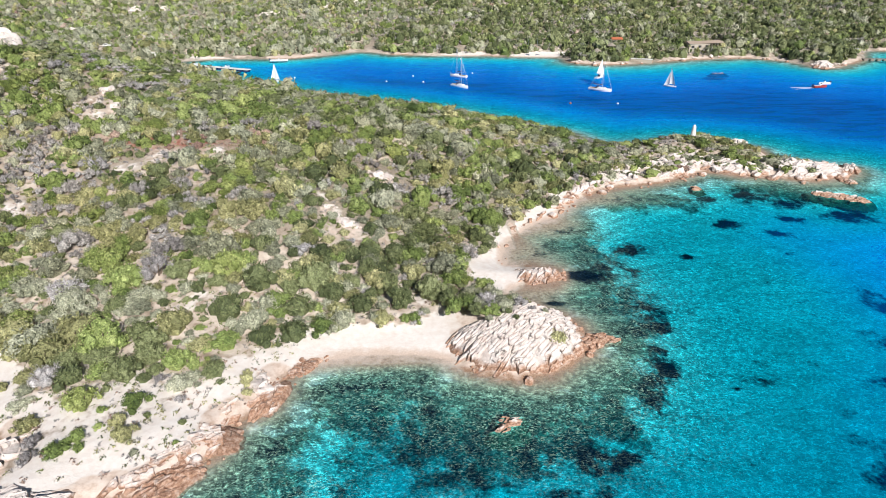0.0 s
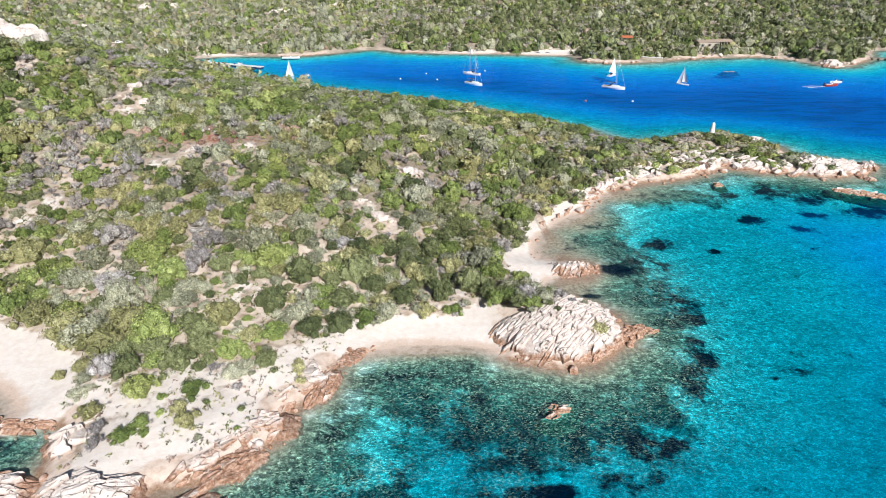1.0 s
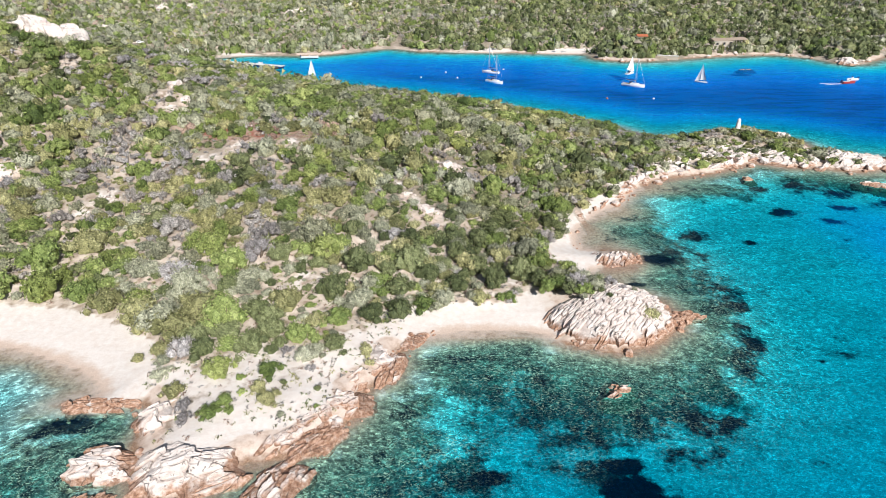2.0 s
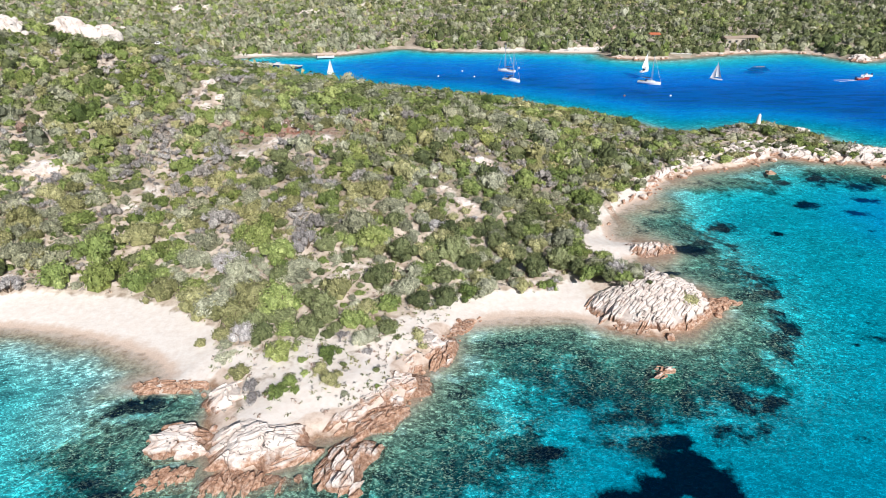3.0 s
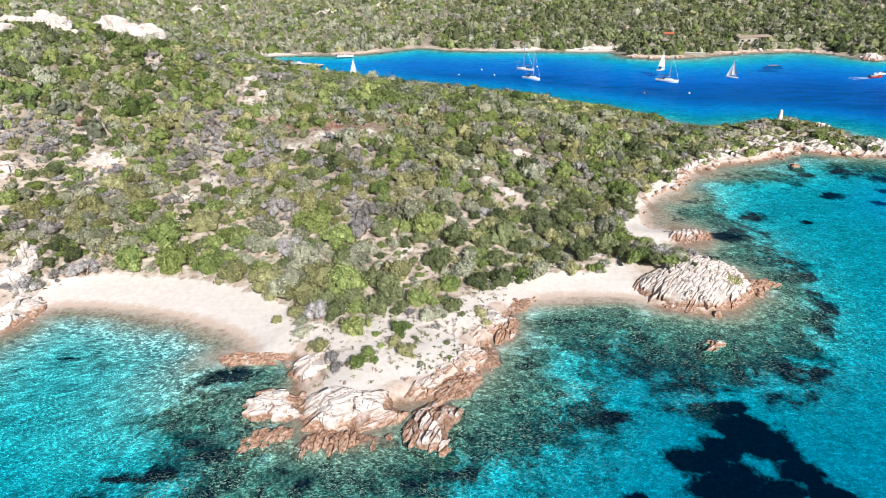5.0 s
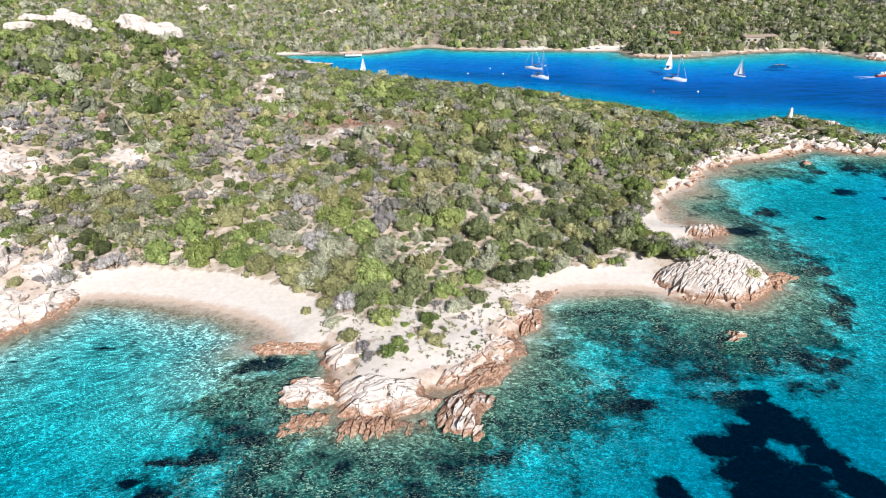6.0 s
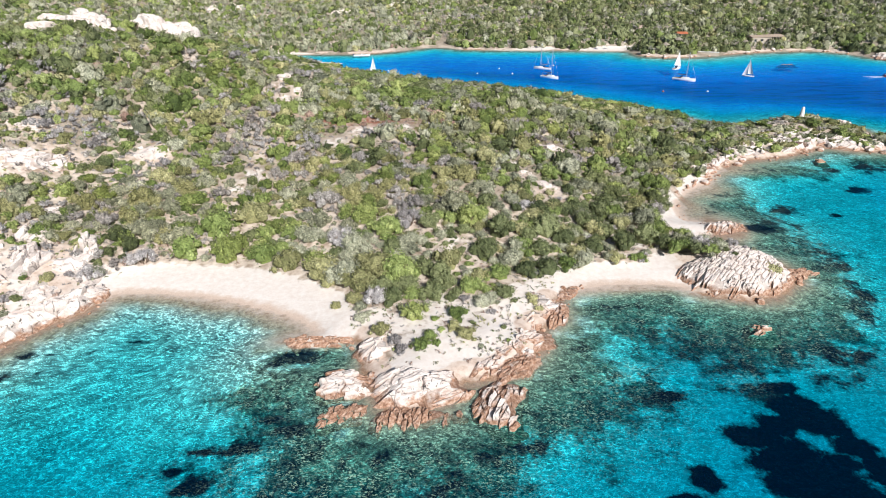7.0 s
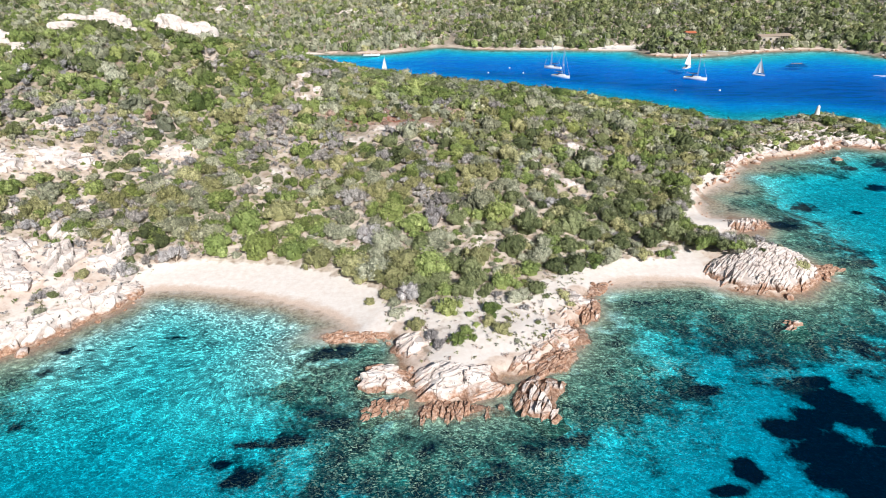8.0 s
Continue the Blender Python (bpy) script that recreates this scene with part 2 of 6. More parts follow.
def water_material():
    n = Nodes("sea_water")
    depth = n.attr("depth")
    p = n.geo()
    warp = n.stretch(p, 1.0, 1.6, 1.0)
    ripple = n.noise(1.7, 3, 0.6, warp, 1.6)
    chop = n.noise(0.42, 3, 0.55, n.stretch(p, 0.8, 1.7, 1.0), 0.8)
    swell = n.noise(0.12, 2, 0.5, n.stretch(p, 0.45, 2.2, 1.0), 0.5)
    # sunlight gathered and spread by waves, painted into the tint as a net
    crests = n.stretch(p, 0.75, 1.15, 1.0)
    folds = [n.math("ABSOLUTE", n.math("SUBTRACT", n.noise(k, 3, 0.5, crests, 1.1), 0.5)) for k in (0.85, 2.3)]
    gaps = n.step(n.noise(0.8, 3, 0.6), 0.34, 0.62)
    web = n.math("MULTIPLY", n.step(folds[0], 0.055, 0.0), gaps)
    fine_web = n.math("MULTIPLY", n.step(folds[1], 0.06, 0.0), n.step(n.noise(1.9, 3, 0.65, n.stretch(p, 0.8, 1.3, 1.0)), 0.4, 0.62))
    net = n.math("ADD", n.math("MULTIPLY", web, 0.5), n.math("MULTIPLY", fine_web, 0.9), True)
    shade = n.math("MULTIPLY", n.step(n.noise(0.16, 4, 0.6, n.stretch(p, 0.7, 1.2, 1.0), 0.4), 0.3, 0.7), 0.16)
    caustics = n.math("ADD", n.math("MULTIPLY", net, 1.6), n.math("ADD", n.math("ADD", shade, n.math("MULTIPLY", n.step(chop, 0.3, 0.7), 0.2)), 0.33))
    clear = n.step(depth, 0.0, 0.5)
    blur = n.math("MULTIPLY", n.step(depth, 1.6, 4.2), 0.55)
    caustics = n.math("ADD", n.math("MULTIPLY", caustics, n.math("SUBTRACT", 1.0, blur)), n.math("MULTIPLY", blur, 0.72))
    caustics = n.math("ADD", n.math("MULTIPLY", caustics, clear), n.math("SUBTRACT", 1.0, clear))
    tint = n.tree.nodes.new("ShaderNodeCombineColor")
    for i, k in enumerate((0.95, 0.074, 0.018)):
        n.tree.links.new(n.math("MULTIPLY", n.math("EXPONENT", n.math("MULTIPLY", depth, -k)), caustics), tint.inputs[i])
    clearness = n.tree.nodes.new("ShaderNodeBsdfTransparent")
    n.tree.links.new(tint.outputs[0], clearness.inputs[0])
    body = n.tree.nodes.new("ShaderNodeBsdfDiffuse")
    # dark ripple streaks painted into the blue for wave slopes that reflect less
    ripple_shade = n.math("MULTIPLY", n.step(n.noise(0.55, 4, 0.6, n.stretch(p, 0.12, 0.6, 1.0), 0.5), 0.45, 0.58), n.attr("open_sea"))
    blue = n.mix(n.math("MULTIPLY", ripple_shade, 0.6), (0.0, 0.085, 0.32), (0.0, 0.03, 0.17))
    column = n.mix(n.step(n.math("ADD", depth, n.math("MULTIPLY", n.attr("open_sea"), 4.0)), 4.8, 9.5), (0.0, 0.003, 0.012), blue)
    # pale light flecks painted into the water's diffuse colour over stony shallows
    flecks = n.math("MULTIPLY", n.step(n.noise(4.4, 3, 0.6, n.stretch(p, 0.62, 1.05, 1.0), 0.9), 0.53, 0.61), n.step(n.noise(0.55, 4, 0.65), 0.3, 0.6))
    sparkle = n.math("MULTIPLY", n.math("MULTIPLY", n.math("ADD", n.math("MULTIPLY", flecks, 0.75), n.math("MULTIPLY", net, 0.15), True), n.step(depth, 0.0, 0.25)), n.attr("glitter"))
    n.tree.links.new(n.mix(sparkle, column, (0.28, 0.43, 0.32)), body.inputs[0])
    both = n.tree.nodes.new("ShaderNodeAddShader")
    n.tree.links.new(clearness.outputs[0], both.inputs[0])
    n.tree.links.new(body.outputs[0], both.inputs[1])
    gloss = n.tree.nodes.new("ShaderNodeBsdfGlossy")
    gloss.inputs["Roughness"].default_value = 0.06
    heights = n.math("ADD", n.math("MULTIPLY", ripple, 0.25), n.math("ADD", n.math("MULTIPLY", chop, 0.8), n.math("MULTIPLY", swell, 1.2)))
    bump = n.bump(heights, 0.5, 0.35)
    n.tree.links.new(bump, gloss.inputs["Normal"])
    fresnel = n.tree.nodes.new("ShaderNodeFresnel")
    fresnel.inputs[0].default_value = 1.33
    n.tree.links.new(bump, fresnel.inputs[1])
    top = n.tree.nodes.new("ShaderNodeMixShader")
    n.tree.links.new(n.math("MULTIPLY", fresnel.outputs[0], 0.09), top.inputs[0])
    n.tree.links.new(both.outputs[0], top.inputs[1])
    n.tree.links.new(gloss.outputs[0], top.inputs[2])
    n.tree.links.new(top.outputs[0], n.out.inputs[0])
    n.tree.nodes.remove(n.bsdf)
    return n.mat


def granite_material():
    n = Nodes("weathered_granite")
    sep = n.tree.nodes.new("ShaderNodeSeparateXYZ")
    n.tree.links.new(n.geo(), sep.inputs[0])
    z = sep.outputs[2]
    mid, fine = n.noise(0.7, 7, 0.6), n.noise(7.0, 6, 0.7)
    pale = n.ramp(n.noise(0.9, 8, 0.62), (0.28, (0.58, 0.46, 0.4)), (0.46, (0.76, 0.66, 0.6)), (0.7, (0.85, 0.78, 0.73)))
    pale = n.mix(n.step(fine, 0.6, 0.75), pale, (0.34, 0.27, 0.23))
    lichen = n.step(n.noise(0.5, 7, 0.7), 0.58, 0.72)
    pale = n.mix(n.math("MULTIPLY", lichen, 0.25), pale, (0.34, 0.32, 0.29))
    pale = n.mix(n.math("MULTIPLY", n.step(n.noise(1.5, 5, 0.6, None, 0.8), 0.6, 0.66), 0.85), pale, (0.05, 0.042, 0.036))
    rust = n.ramp(n.noise(2.2, 7, 0.65), (0.3, (0.17, 0.085, 0.055)), (0.48, (0.43, 0.25, 0.165)), (0.68, (0.68, 0.5, 0.4)))
    level = n.math("SUBTRACT", n.math("ADD", z, n.math("MULTIPLY", n.math("SUBTRACT", mid, 0.5), 2.4)), n.attr("iron"))
    color = n.mix(n.step(level, 1.1, 0.35), pale, rust)
    color = n.mix(n.step(n.math("ADD", z, n.math("MULTIPLY", mid, 0.3)), 0.2, -0.2), color, n.mix(fine, (0.13, 0.07, 0.04), (0.3, 0.19, 0.11)))
    torn = n.mix(0.45, n.stretch(n.geo(), 1.0, 1.0, 0.55), n.colour_noise(0.9, 4), "ADD")
    fissure = n.math("MULTIPLY", n.step(n.edges(torn, 0.38), 0.022, 0.003), n.step(n.noise(0.55, 3, 0.6), 0.46, 0.6))
    color = n.mix(n.math("MULTIPLY", fissure, 0.35), color, (0.06, 0.045, 0.036))
    # shade in the cracks painted as brown black colour, broken up by noise
    crack_shade = n.math("MULTIPLY", n.attr("joint"), n.step(n.noise(1.5, 6, 0.7), 0.3, 0.55))
    color = n.mix(crack_shade, color, (0.07, 0.05, 0.04))
    return n.done(color, 0.85, n.bump(n.math("SUBTRACT", n.math("ADD", n.noise(2.0, 9, 0.7), n.math("MULTIPLY", fine, 0.3)), n.math("MULTIPLY", fissure, 0.8)), 0.9, 0.22), 0.25)


def leaf_material(name, dark, mid, light, rough=0.6):
    """tone: a number for each bush; every clump of leaves differs a little."""
    n = Nodes(name)
    tone = n.math("ADD", n.math("MULTIPLY", n.attr("tone"), 0.5), n.math("MULTIPLY", n.geo("Random Per Island"), 0.5))
    c = n.ramp(tone, (0.05, dark), (0.5, mid), (0.95, light))
    c = n.mix(n.step(n.noise(0.05, 3), 0.35, 0.65), c, n.mix(1.0, c, (1.0, 0.96, 0.88), "MULTIPLY"))
    # random sprig tone, its dark end painted in for shaded gaps between leaves
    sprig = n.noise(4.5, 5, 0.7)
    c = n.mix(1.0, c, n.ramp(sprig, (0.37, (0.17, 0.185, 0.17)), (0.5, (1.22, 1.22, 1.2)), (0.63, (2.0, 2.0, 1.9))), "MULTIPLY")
    return n.done(c, rough, n.bump(sprig, 0.9, 0.25), specular=0.25)


def shrub_leaf(name, dark, mid, light):
    """For shrubs that stand as objects of their own."""
    n = Nodes(name)
    own = n.tree.nodes.new("ShaderNodeObjectInfo").outputs["Random"]
    tone = n.math("ADD", n.math("MULTIPLY", own, 0.5), n.math("MULTIPLY", n.geo("Random Per Island"), 0.5))
    # sprigs differ at random; shade between them is painted in at the dark end
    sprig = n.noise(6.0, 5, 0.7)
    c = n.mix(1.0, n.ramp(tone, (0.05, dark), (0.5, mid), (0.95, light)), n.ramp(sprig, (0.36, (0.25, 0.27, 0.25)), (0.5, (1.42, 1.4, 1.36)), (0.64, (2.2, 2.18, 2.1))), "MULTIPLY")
    return n.done(c, 0.6, n.bump(sprig, 0.8, 0.15), specular=0.25)


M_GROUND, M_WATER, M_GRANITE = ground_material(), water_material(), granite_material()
GREENS = {
    "green": ((0.0389, 0.0605, 0.0173), (0.146, 0.192, 0.0583), (0.302, 0.346, 0.135)),
    "dark": ((0.0281, 0.04, 0.0173), (0.108, 0.127, 0.0562), (0.232, 0.254, 0.13)),
    "olive": ((0.0864, 0.0918, 0.0367), (0.238, 0.233, 0.113), (0.421, 0.405, 0.227)),
    "sage": ((0.0918, 0.0994, 0.0691), (0.243, 0.251, 0.179), (0.421, 0.421, 0.329)),
    "dry": ((0.13, 0.119, 0.122), (0.281, 0.265, 0.267), (0.443, 0.421, 0.424)),
    "russet": ((0.151, 0.0918, 0.0756), (0.302, 0.211, 0.178), (0.454, 0.356, 0.308)),
    "lime": ((0.0594, 0.081, 0.0194), (0.178, 0.211, 0.0648), (0.335, 0.367, 0.151)),
}
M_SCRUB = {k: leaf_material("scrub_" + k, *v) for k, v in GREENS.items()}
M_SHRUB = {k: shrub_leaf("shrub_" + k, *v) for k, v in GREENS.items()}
M_BARK = plain("bark", (0.16, 0.12, 0.09), 0.9, vary=0.4, scale=8)
M_WHITE = plain("white_gelcoat", (0.8, 0.8, 0.8), 0.25, vary=0.03)
M_SAIL = plain("sailcloth", (0.78, 0.77, 0.74), 0.7, vary=0.05)
M_MAST = plain("aluminium", (0.62, 0.63, 0.65), 0.35, 0.7, vary=0.05)
M_TEAK = plain("teak_deck", (0.36, 0.24, 0.14), 0.7, vary=0.2)
M_NAVY = plain("dark_canvas", (0.03, 0.05, 0.12), 0.8)
M_RED = plain("red_tube", (0.4, 0.06, 0.045), 0.45)
M_ORANGE = plain("orange_paint", (0.5, 0.16, 0.08), 0.6)
M_PLASTER = plain("plaster", (0.46, 0.4, 0.33), 0.9, vary=0.15)
M_TILE = plain("roof_tile", (0.4, 0.31, 0.24), 0.85, vary=0.35, scale=6)
M_WOOD = plain("grey_timber", (0.26, 0.22, 0.18), 0.85, vary=0.3, scale=5)
M_THATCH = plain("thatch", (0.3, 0.26, 0.21), 0.95, vary=0.35, scale=6)
M_GLASS = plain("dark_window", (0.03, 0.035, 0.04), 0.15)
M_BEACON = plain("whitewash", (0.78, 0.76, 0.72), 0.8, vary=0.08)

# ---- the plan: one coastline, section by section ----
CLIFF = [(-420, -60), (-190, 5), (-135, 27), (-114, 40), (-107, 45), (-104, 48), (-102, 52), (-98, 56), (-96, 59), (-95, 62.5)]
COVE_BEACH = [(-91, 63.5), (-84, 62.5), (-76, 61), (-69, 58.5), (-62, 55), (-59, 51.5)]
LEDGE = [(-62.5, 49.8), (-61, 48), (-56, 48.5), (-53, 49.5), (-52, 45.5)]
POINT = [(-50, 42), (-48.5, 39), (-47.5, 36), (-44, 35), (-40, 36), (-37.5, 40), (-33, 40.5), (-31, 42.5), (-28, 45), (-26, 47.5), (-26.5, 50), (-24, 53), (-22, 57), (-21, 61), (-18, 63.5)]
SMALL_BEACH = [(-11, 65), (-4, 64.5), (-1, 64)]
KNOLL = [(2, 61.5), (8, 60), (14, 61.5), (18, 65), (18.5, 69), (17, 73.5), (13, 77), (9, 79.5)]
SPIT = [(9.5, 82.5), (13, 84), (17.5, 85.5), (18.5, 88), (16, 89), (10, 90.5)]
BAY = [(9, 94), (10, 98), (13, 103), (17, 108), (21, 111), (25, 116), (27, 120), (34, 126), (43, 129), (52, 132), (59, 136), (64, 139)]
HEADLAND = [(71, 135.5), (79, 134.5), (84, 132), (91, 132), (99, 136), (102, 140), (97, 141), (94, 144), (85, 147), (86, 156), (81, 162), (70, 165), (58, 163), (47, 161)]
BACK_SHORE = [(40, 168), (34, 177), (20, 188), (2, 203), (-31, 222), (-69, 242), (-100, 268), (-138, 306)]
FAR_BAY = [(-140, 314), (-134, 320), (-118, 325), (-93, 323), (-81, 325), (-65, 335), (-48, 347), (-28, 335), (-3, 330), (22, 327), (42, 323), (61, 319)]
FAR_SHORE = [(63, 304), (75, 297), (93, 299), (115, 307), (136, 311), (157, 312), (170, 302), (178, 283), (193, 291), (209, 304), (227, 331), (241, 334), (300, 330), (420, 350), (700, 400), (2600, 700)]
INLAND = [(2600, 4200), (-2600, 4200), (-2600, -300)]
COAST = np.concatenate([rounded(CLIFF + COVE_BEACH + LEDGE + POINT + SMALL_BEACH + KNOLL + SPIT + BAY + HEADLAND + BACK_SHORE + FAR_BAY + FAR_SHORE, 3, False), np.array(INLAND, float)])

# rolling ground of the near hill: soft mounds on a 40 m lattice, each row from west to east
MOUNDS = {
    70: (10.1, -0.1, -1.7, -1.5, 0.8, -2.8),
    110: (9.8, -3.0, 2.8, 6.6, 1.1, -4.7),
    150: (14.8, 14.4, 0.5, 3.7, -0.9, 6.1),
    190: (5.4, 4.3, 4.7, 4.2, 5.4, -3.9),
    230: (6.6, 0.1, 0.1, -5.5, -2.2, -6.3),
}
BEACHES = [  # x, y, radius x, radius y
    (-86, 66, 11, 5), (-74, 64.5, 11, 5.5), (-63, 59, 7, 6), (-57, 53, 3, 4), (-12, 67, 11, 3.0), (-1, 69, 4, 5), (7, 87.5, 4, 5), (9.5, 97, 1.8, 8), (15.5, 106.5, 2, 4), (-18, 64.5, 4, 2.5),
    (20, 112, 3, 3), (26, 119, 3.5, 4), (52, 326, 14, 4), (10, 331, 10, 3), (-128, 325, 10, 2), (-176, 317, 8, 2.6), (-162, 313.5, 8, 2.6), (-148, 307, 6, 2.6), (-23, 347.5, 8, 1.6), (-2, 342, 8, 1.6),
]
BARE = [  # clearings in the scrub: x, y, radius
    (-41, 42, 6), (-32, 47, 5), (-29, 53, 3.5), (-25, 60, 4), (-44, 50, 3.5), (-14, 116, 4), (-22, 99, 3.5), (-18, 94, 3), (-24, 104, 3), (-60, 119, 5), (-66, 113, 4), (-50, 121, 4), (-81, 99, 4.5),
    (-5, 76, 3), (4, 149, 3), (-85, 142, 3), (-38, 75, 3), (-109, 53, 7), (-104, 60, 5), (-115, 60, 7), (-110, 66, 5), (-125, 93, 7), (-132, 89, 6), (-105, 103, 4), (-118, 67, 5), (-37, 62, 3), (-33, 66, 3), (-21.5, 65, 3), (-28, 61, 3), (-84, 95, 3.5), (-40, 73, 2.5), (-82, 136, 3),
]
ROCKY = [(-85, 146, 2.6), (-80, 138.5, 2.0), (-14.5, 113.5, 4.5), (-19, 93.5, 4), (-23, 99, 2.5), (28, 149.5, 3), (-103, 104, 5), (-121, 95, 8), (-108, 67, 7), (-113, 58, 8), (-103, 62, 4)]
POINT_GROUND = [(-38, 50, 13, 9)]
POINT_SAND = [(-40, 45, 8, 6), (-33, 49, 6, 6), (-29, 54, 4, 5), (-51, 52, 4, 4), (-21, 63, 6, 4), (-27, 58, 6, 5), (-112, 60, 9, 8), (-103, 65, 6, 6)]
COVE_WEED = [  # dark sea grass: x, y, radius x, radius y
    (-86.1, 50.8, 2.0, 0.5), (-88.4, 50.3, 0.6, 0.35), (-98.8, 46.9, 1.2, 0.7), (-96.4, 47.5, 0.9, 0.5), (-99.7, 42.9, 1.4, 1.0), (-95.4, 44.2, 0.6, 0.4), (-96.8, 33.3, 1.3, 0.4), (-75.7, 40.6, 0.5, 0.35), (-91.4, 47.9, 0.5, 0.4),
]
POINT_WEED = [
    (-60.8, 46.4, 2.5, 1.1), (-64.0, 44.7, 0.7, 0.5), (-57.7, 47.2, 1.3, 0.4), (-50.6, 28.2, 1.0, 0.7), (-46.7, 28.1, 1.5, 0.9), (-58.4, 32.5, 2.4, 0.7), (-62.2, 34.3, 2.2, 0.7), (-71.0, 27.8, 1.6, 0.7), (-68.2, 30.6, 2.0, 0.7),
    (-65.4, 30.2, 1.4, 0.5), (-66.8, 25.8, 1.9, 1.3), (-68.7, 25.1, 1.2, 0.6), (-30.3, 30.6, 1.6, 0.5), (-35.2, 28.3, 2.1, 0.7), (-39.3, 25.0, 1.5, 0.8), (-41.5, 23.3, 1.9, 0.6), (-62.8, 30.6, 2.4, 0.7), (-48.4, 30.3, 1.5, 0.5),
]
SOUTH_WEED = [
    (4.1, 38.1, 2.9, 2.2), (6.3, 35.3, 2.8, 2.0), (8.2, 31.8, 2.1, 1.5), (-2.9, 33, 2.6, 1.9), (-0.2, 29.3, 3.6, 2.8), (2.8, 26.4, 3.5, 2.1), (0.6, 35.3, 2.0, 1.5), (5.2, 29.2, 2.1, 1.2), (-9.9, 40, 1.8, 1.1), (-11.4, 26.4, 1.7, 1.4), (3.8, 41.6, 1.9, 1.0),
    (1, 24.2, 3.0, 2.2), (-2.2, 25.5, 2.2, 1.5), (4.5, 22, 4.2, 3.8), (-14.6, 23.9, 1.6, 0.6), (9.6, 27.5, 1.9, 2.8),
]
EAST_WEED = [
    (22.6, 86.8, 3.4, 1.8), (44.2, 97.1, 1.3, 1.0), (58.6, 111.8, 3.2, 1.7), (67.7, 107.4, 2.6, 1.5), (64.6, 98.4, 1.1, 0.8), (58.3, 123.2, 3.0, 1.4), (68.5, 126.0, 3.8, 1.4), (28.6, 62.9, 1.8, 2.1), (31.6, 73.9, 1.8, 1.4), (41.6, 61.6, 2.0, 1.4),
    (38.1, 59.9, 1.2, 0.6), (15.6, 48.2, 1.8, 0.9), (18.8, 48.1, 2.2, 1.0), (76.4, 122.1, 3.2, 2.3), (73.1, 114.4, 1.8, 1.1), (16.2, 77.5, 1.6, 0.6), (74, 138, 4, 2), (86, 115, 5, 2.5),
]
SOFT_WEED = [(25, 57, 2.5, 3.5), (29, 66, 2.5, 4), (31, 78, 3, 5), (15, 47, 3, 1.5), (11, 43, 4, 1.8), (29, 91, 5, 4), (34, 100, 4, 3.5), (28, 73, 2.2, 5), (26.5, 61, 2.5, 3), (71, 81, 3.0, 5.5), (56.5, 61, 2.4, 1.6), (48.5, 55.3, 1.1, 0.8), (49, 47, 3, 4), (58, 52, 4, 3), (66, 70, 4, 3)]
SHOALS = [(14.5, 82, 4.5, 4), (21, 106, 7, 7), (36, 120.5, 9, 4), (15, 96, 5, 6), (-10, 63.4, 9, 1.4)]  # brown shallows
STONY = [  # sea bed with boulders and weed over it
    (23, 81, 7.5, 10), (20, 62, 7, 6), (4, 53, 15, 8), (-13, 57, 9, 5), (-28, 38, 11, 8), (-44, 32, 16, 6), (-58, 40, 8, 7), (19, 104, 9, 9), (42, 122, 12, 4), (80, 128, 14, 5), (-24, 46, 5.5, 7), (-112, 38, 10, 8), (21, 96, 8, 6), (-1, 50, 7, 4), (-108, 43, 4, 8), (11, 50, 8, 6.5), (5, 46, 7, 3.5), (10, 48, 6, 5), (-0.5, 40.5, 3.4, 2.4), (-52, 26, 12, 6), (-38, 25, 7, 5), (-14, 41, 5, 3), (19, 55, 4, 4.5), (25, 70, 4, 7), (-6, 59, 9, 3), (4, 57.5, 8, 2.5), (8, 45.5, 4, 2.5),
]


def blobs(x, y, spots):
    """1 in the middle of the nearest spot, falling through 0.5 at its edge."""
    out = np.zeros(np.shape(x))
    for s in spots:
        rx, ry = s[2], s[3] if len(s) > 3 else s[2]
        out = np.maximum(out, np.exp(-0.7 * (((x - s[0]) / rx) ** 2 + ((y - s[1]) / ry) ** 2)))
    return out


def inland(x, y):
    """Metres inland of the ragged waterline; negative at sea."""
    x, y = np.asarray(x, float), np.asarray(y, float)
    rough = 1 - 0.75 * np.clip(blobs(x, y, BEACHES) * 1.6, 0, 1)
    wx, wy = fbm(x / 6, y / 6, 3, 3) * 0.9 * rough, fbm(x / 6, y / 6, 23, 3) * 0.9 * rough
    return inside_distance(COAST, x + wx, y + wy)


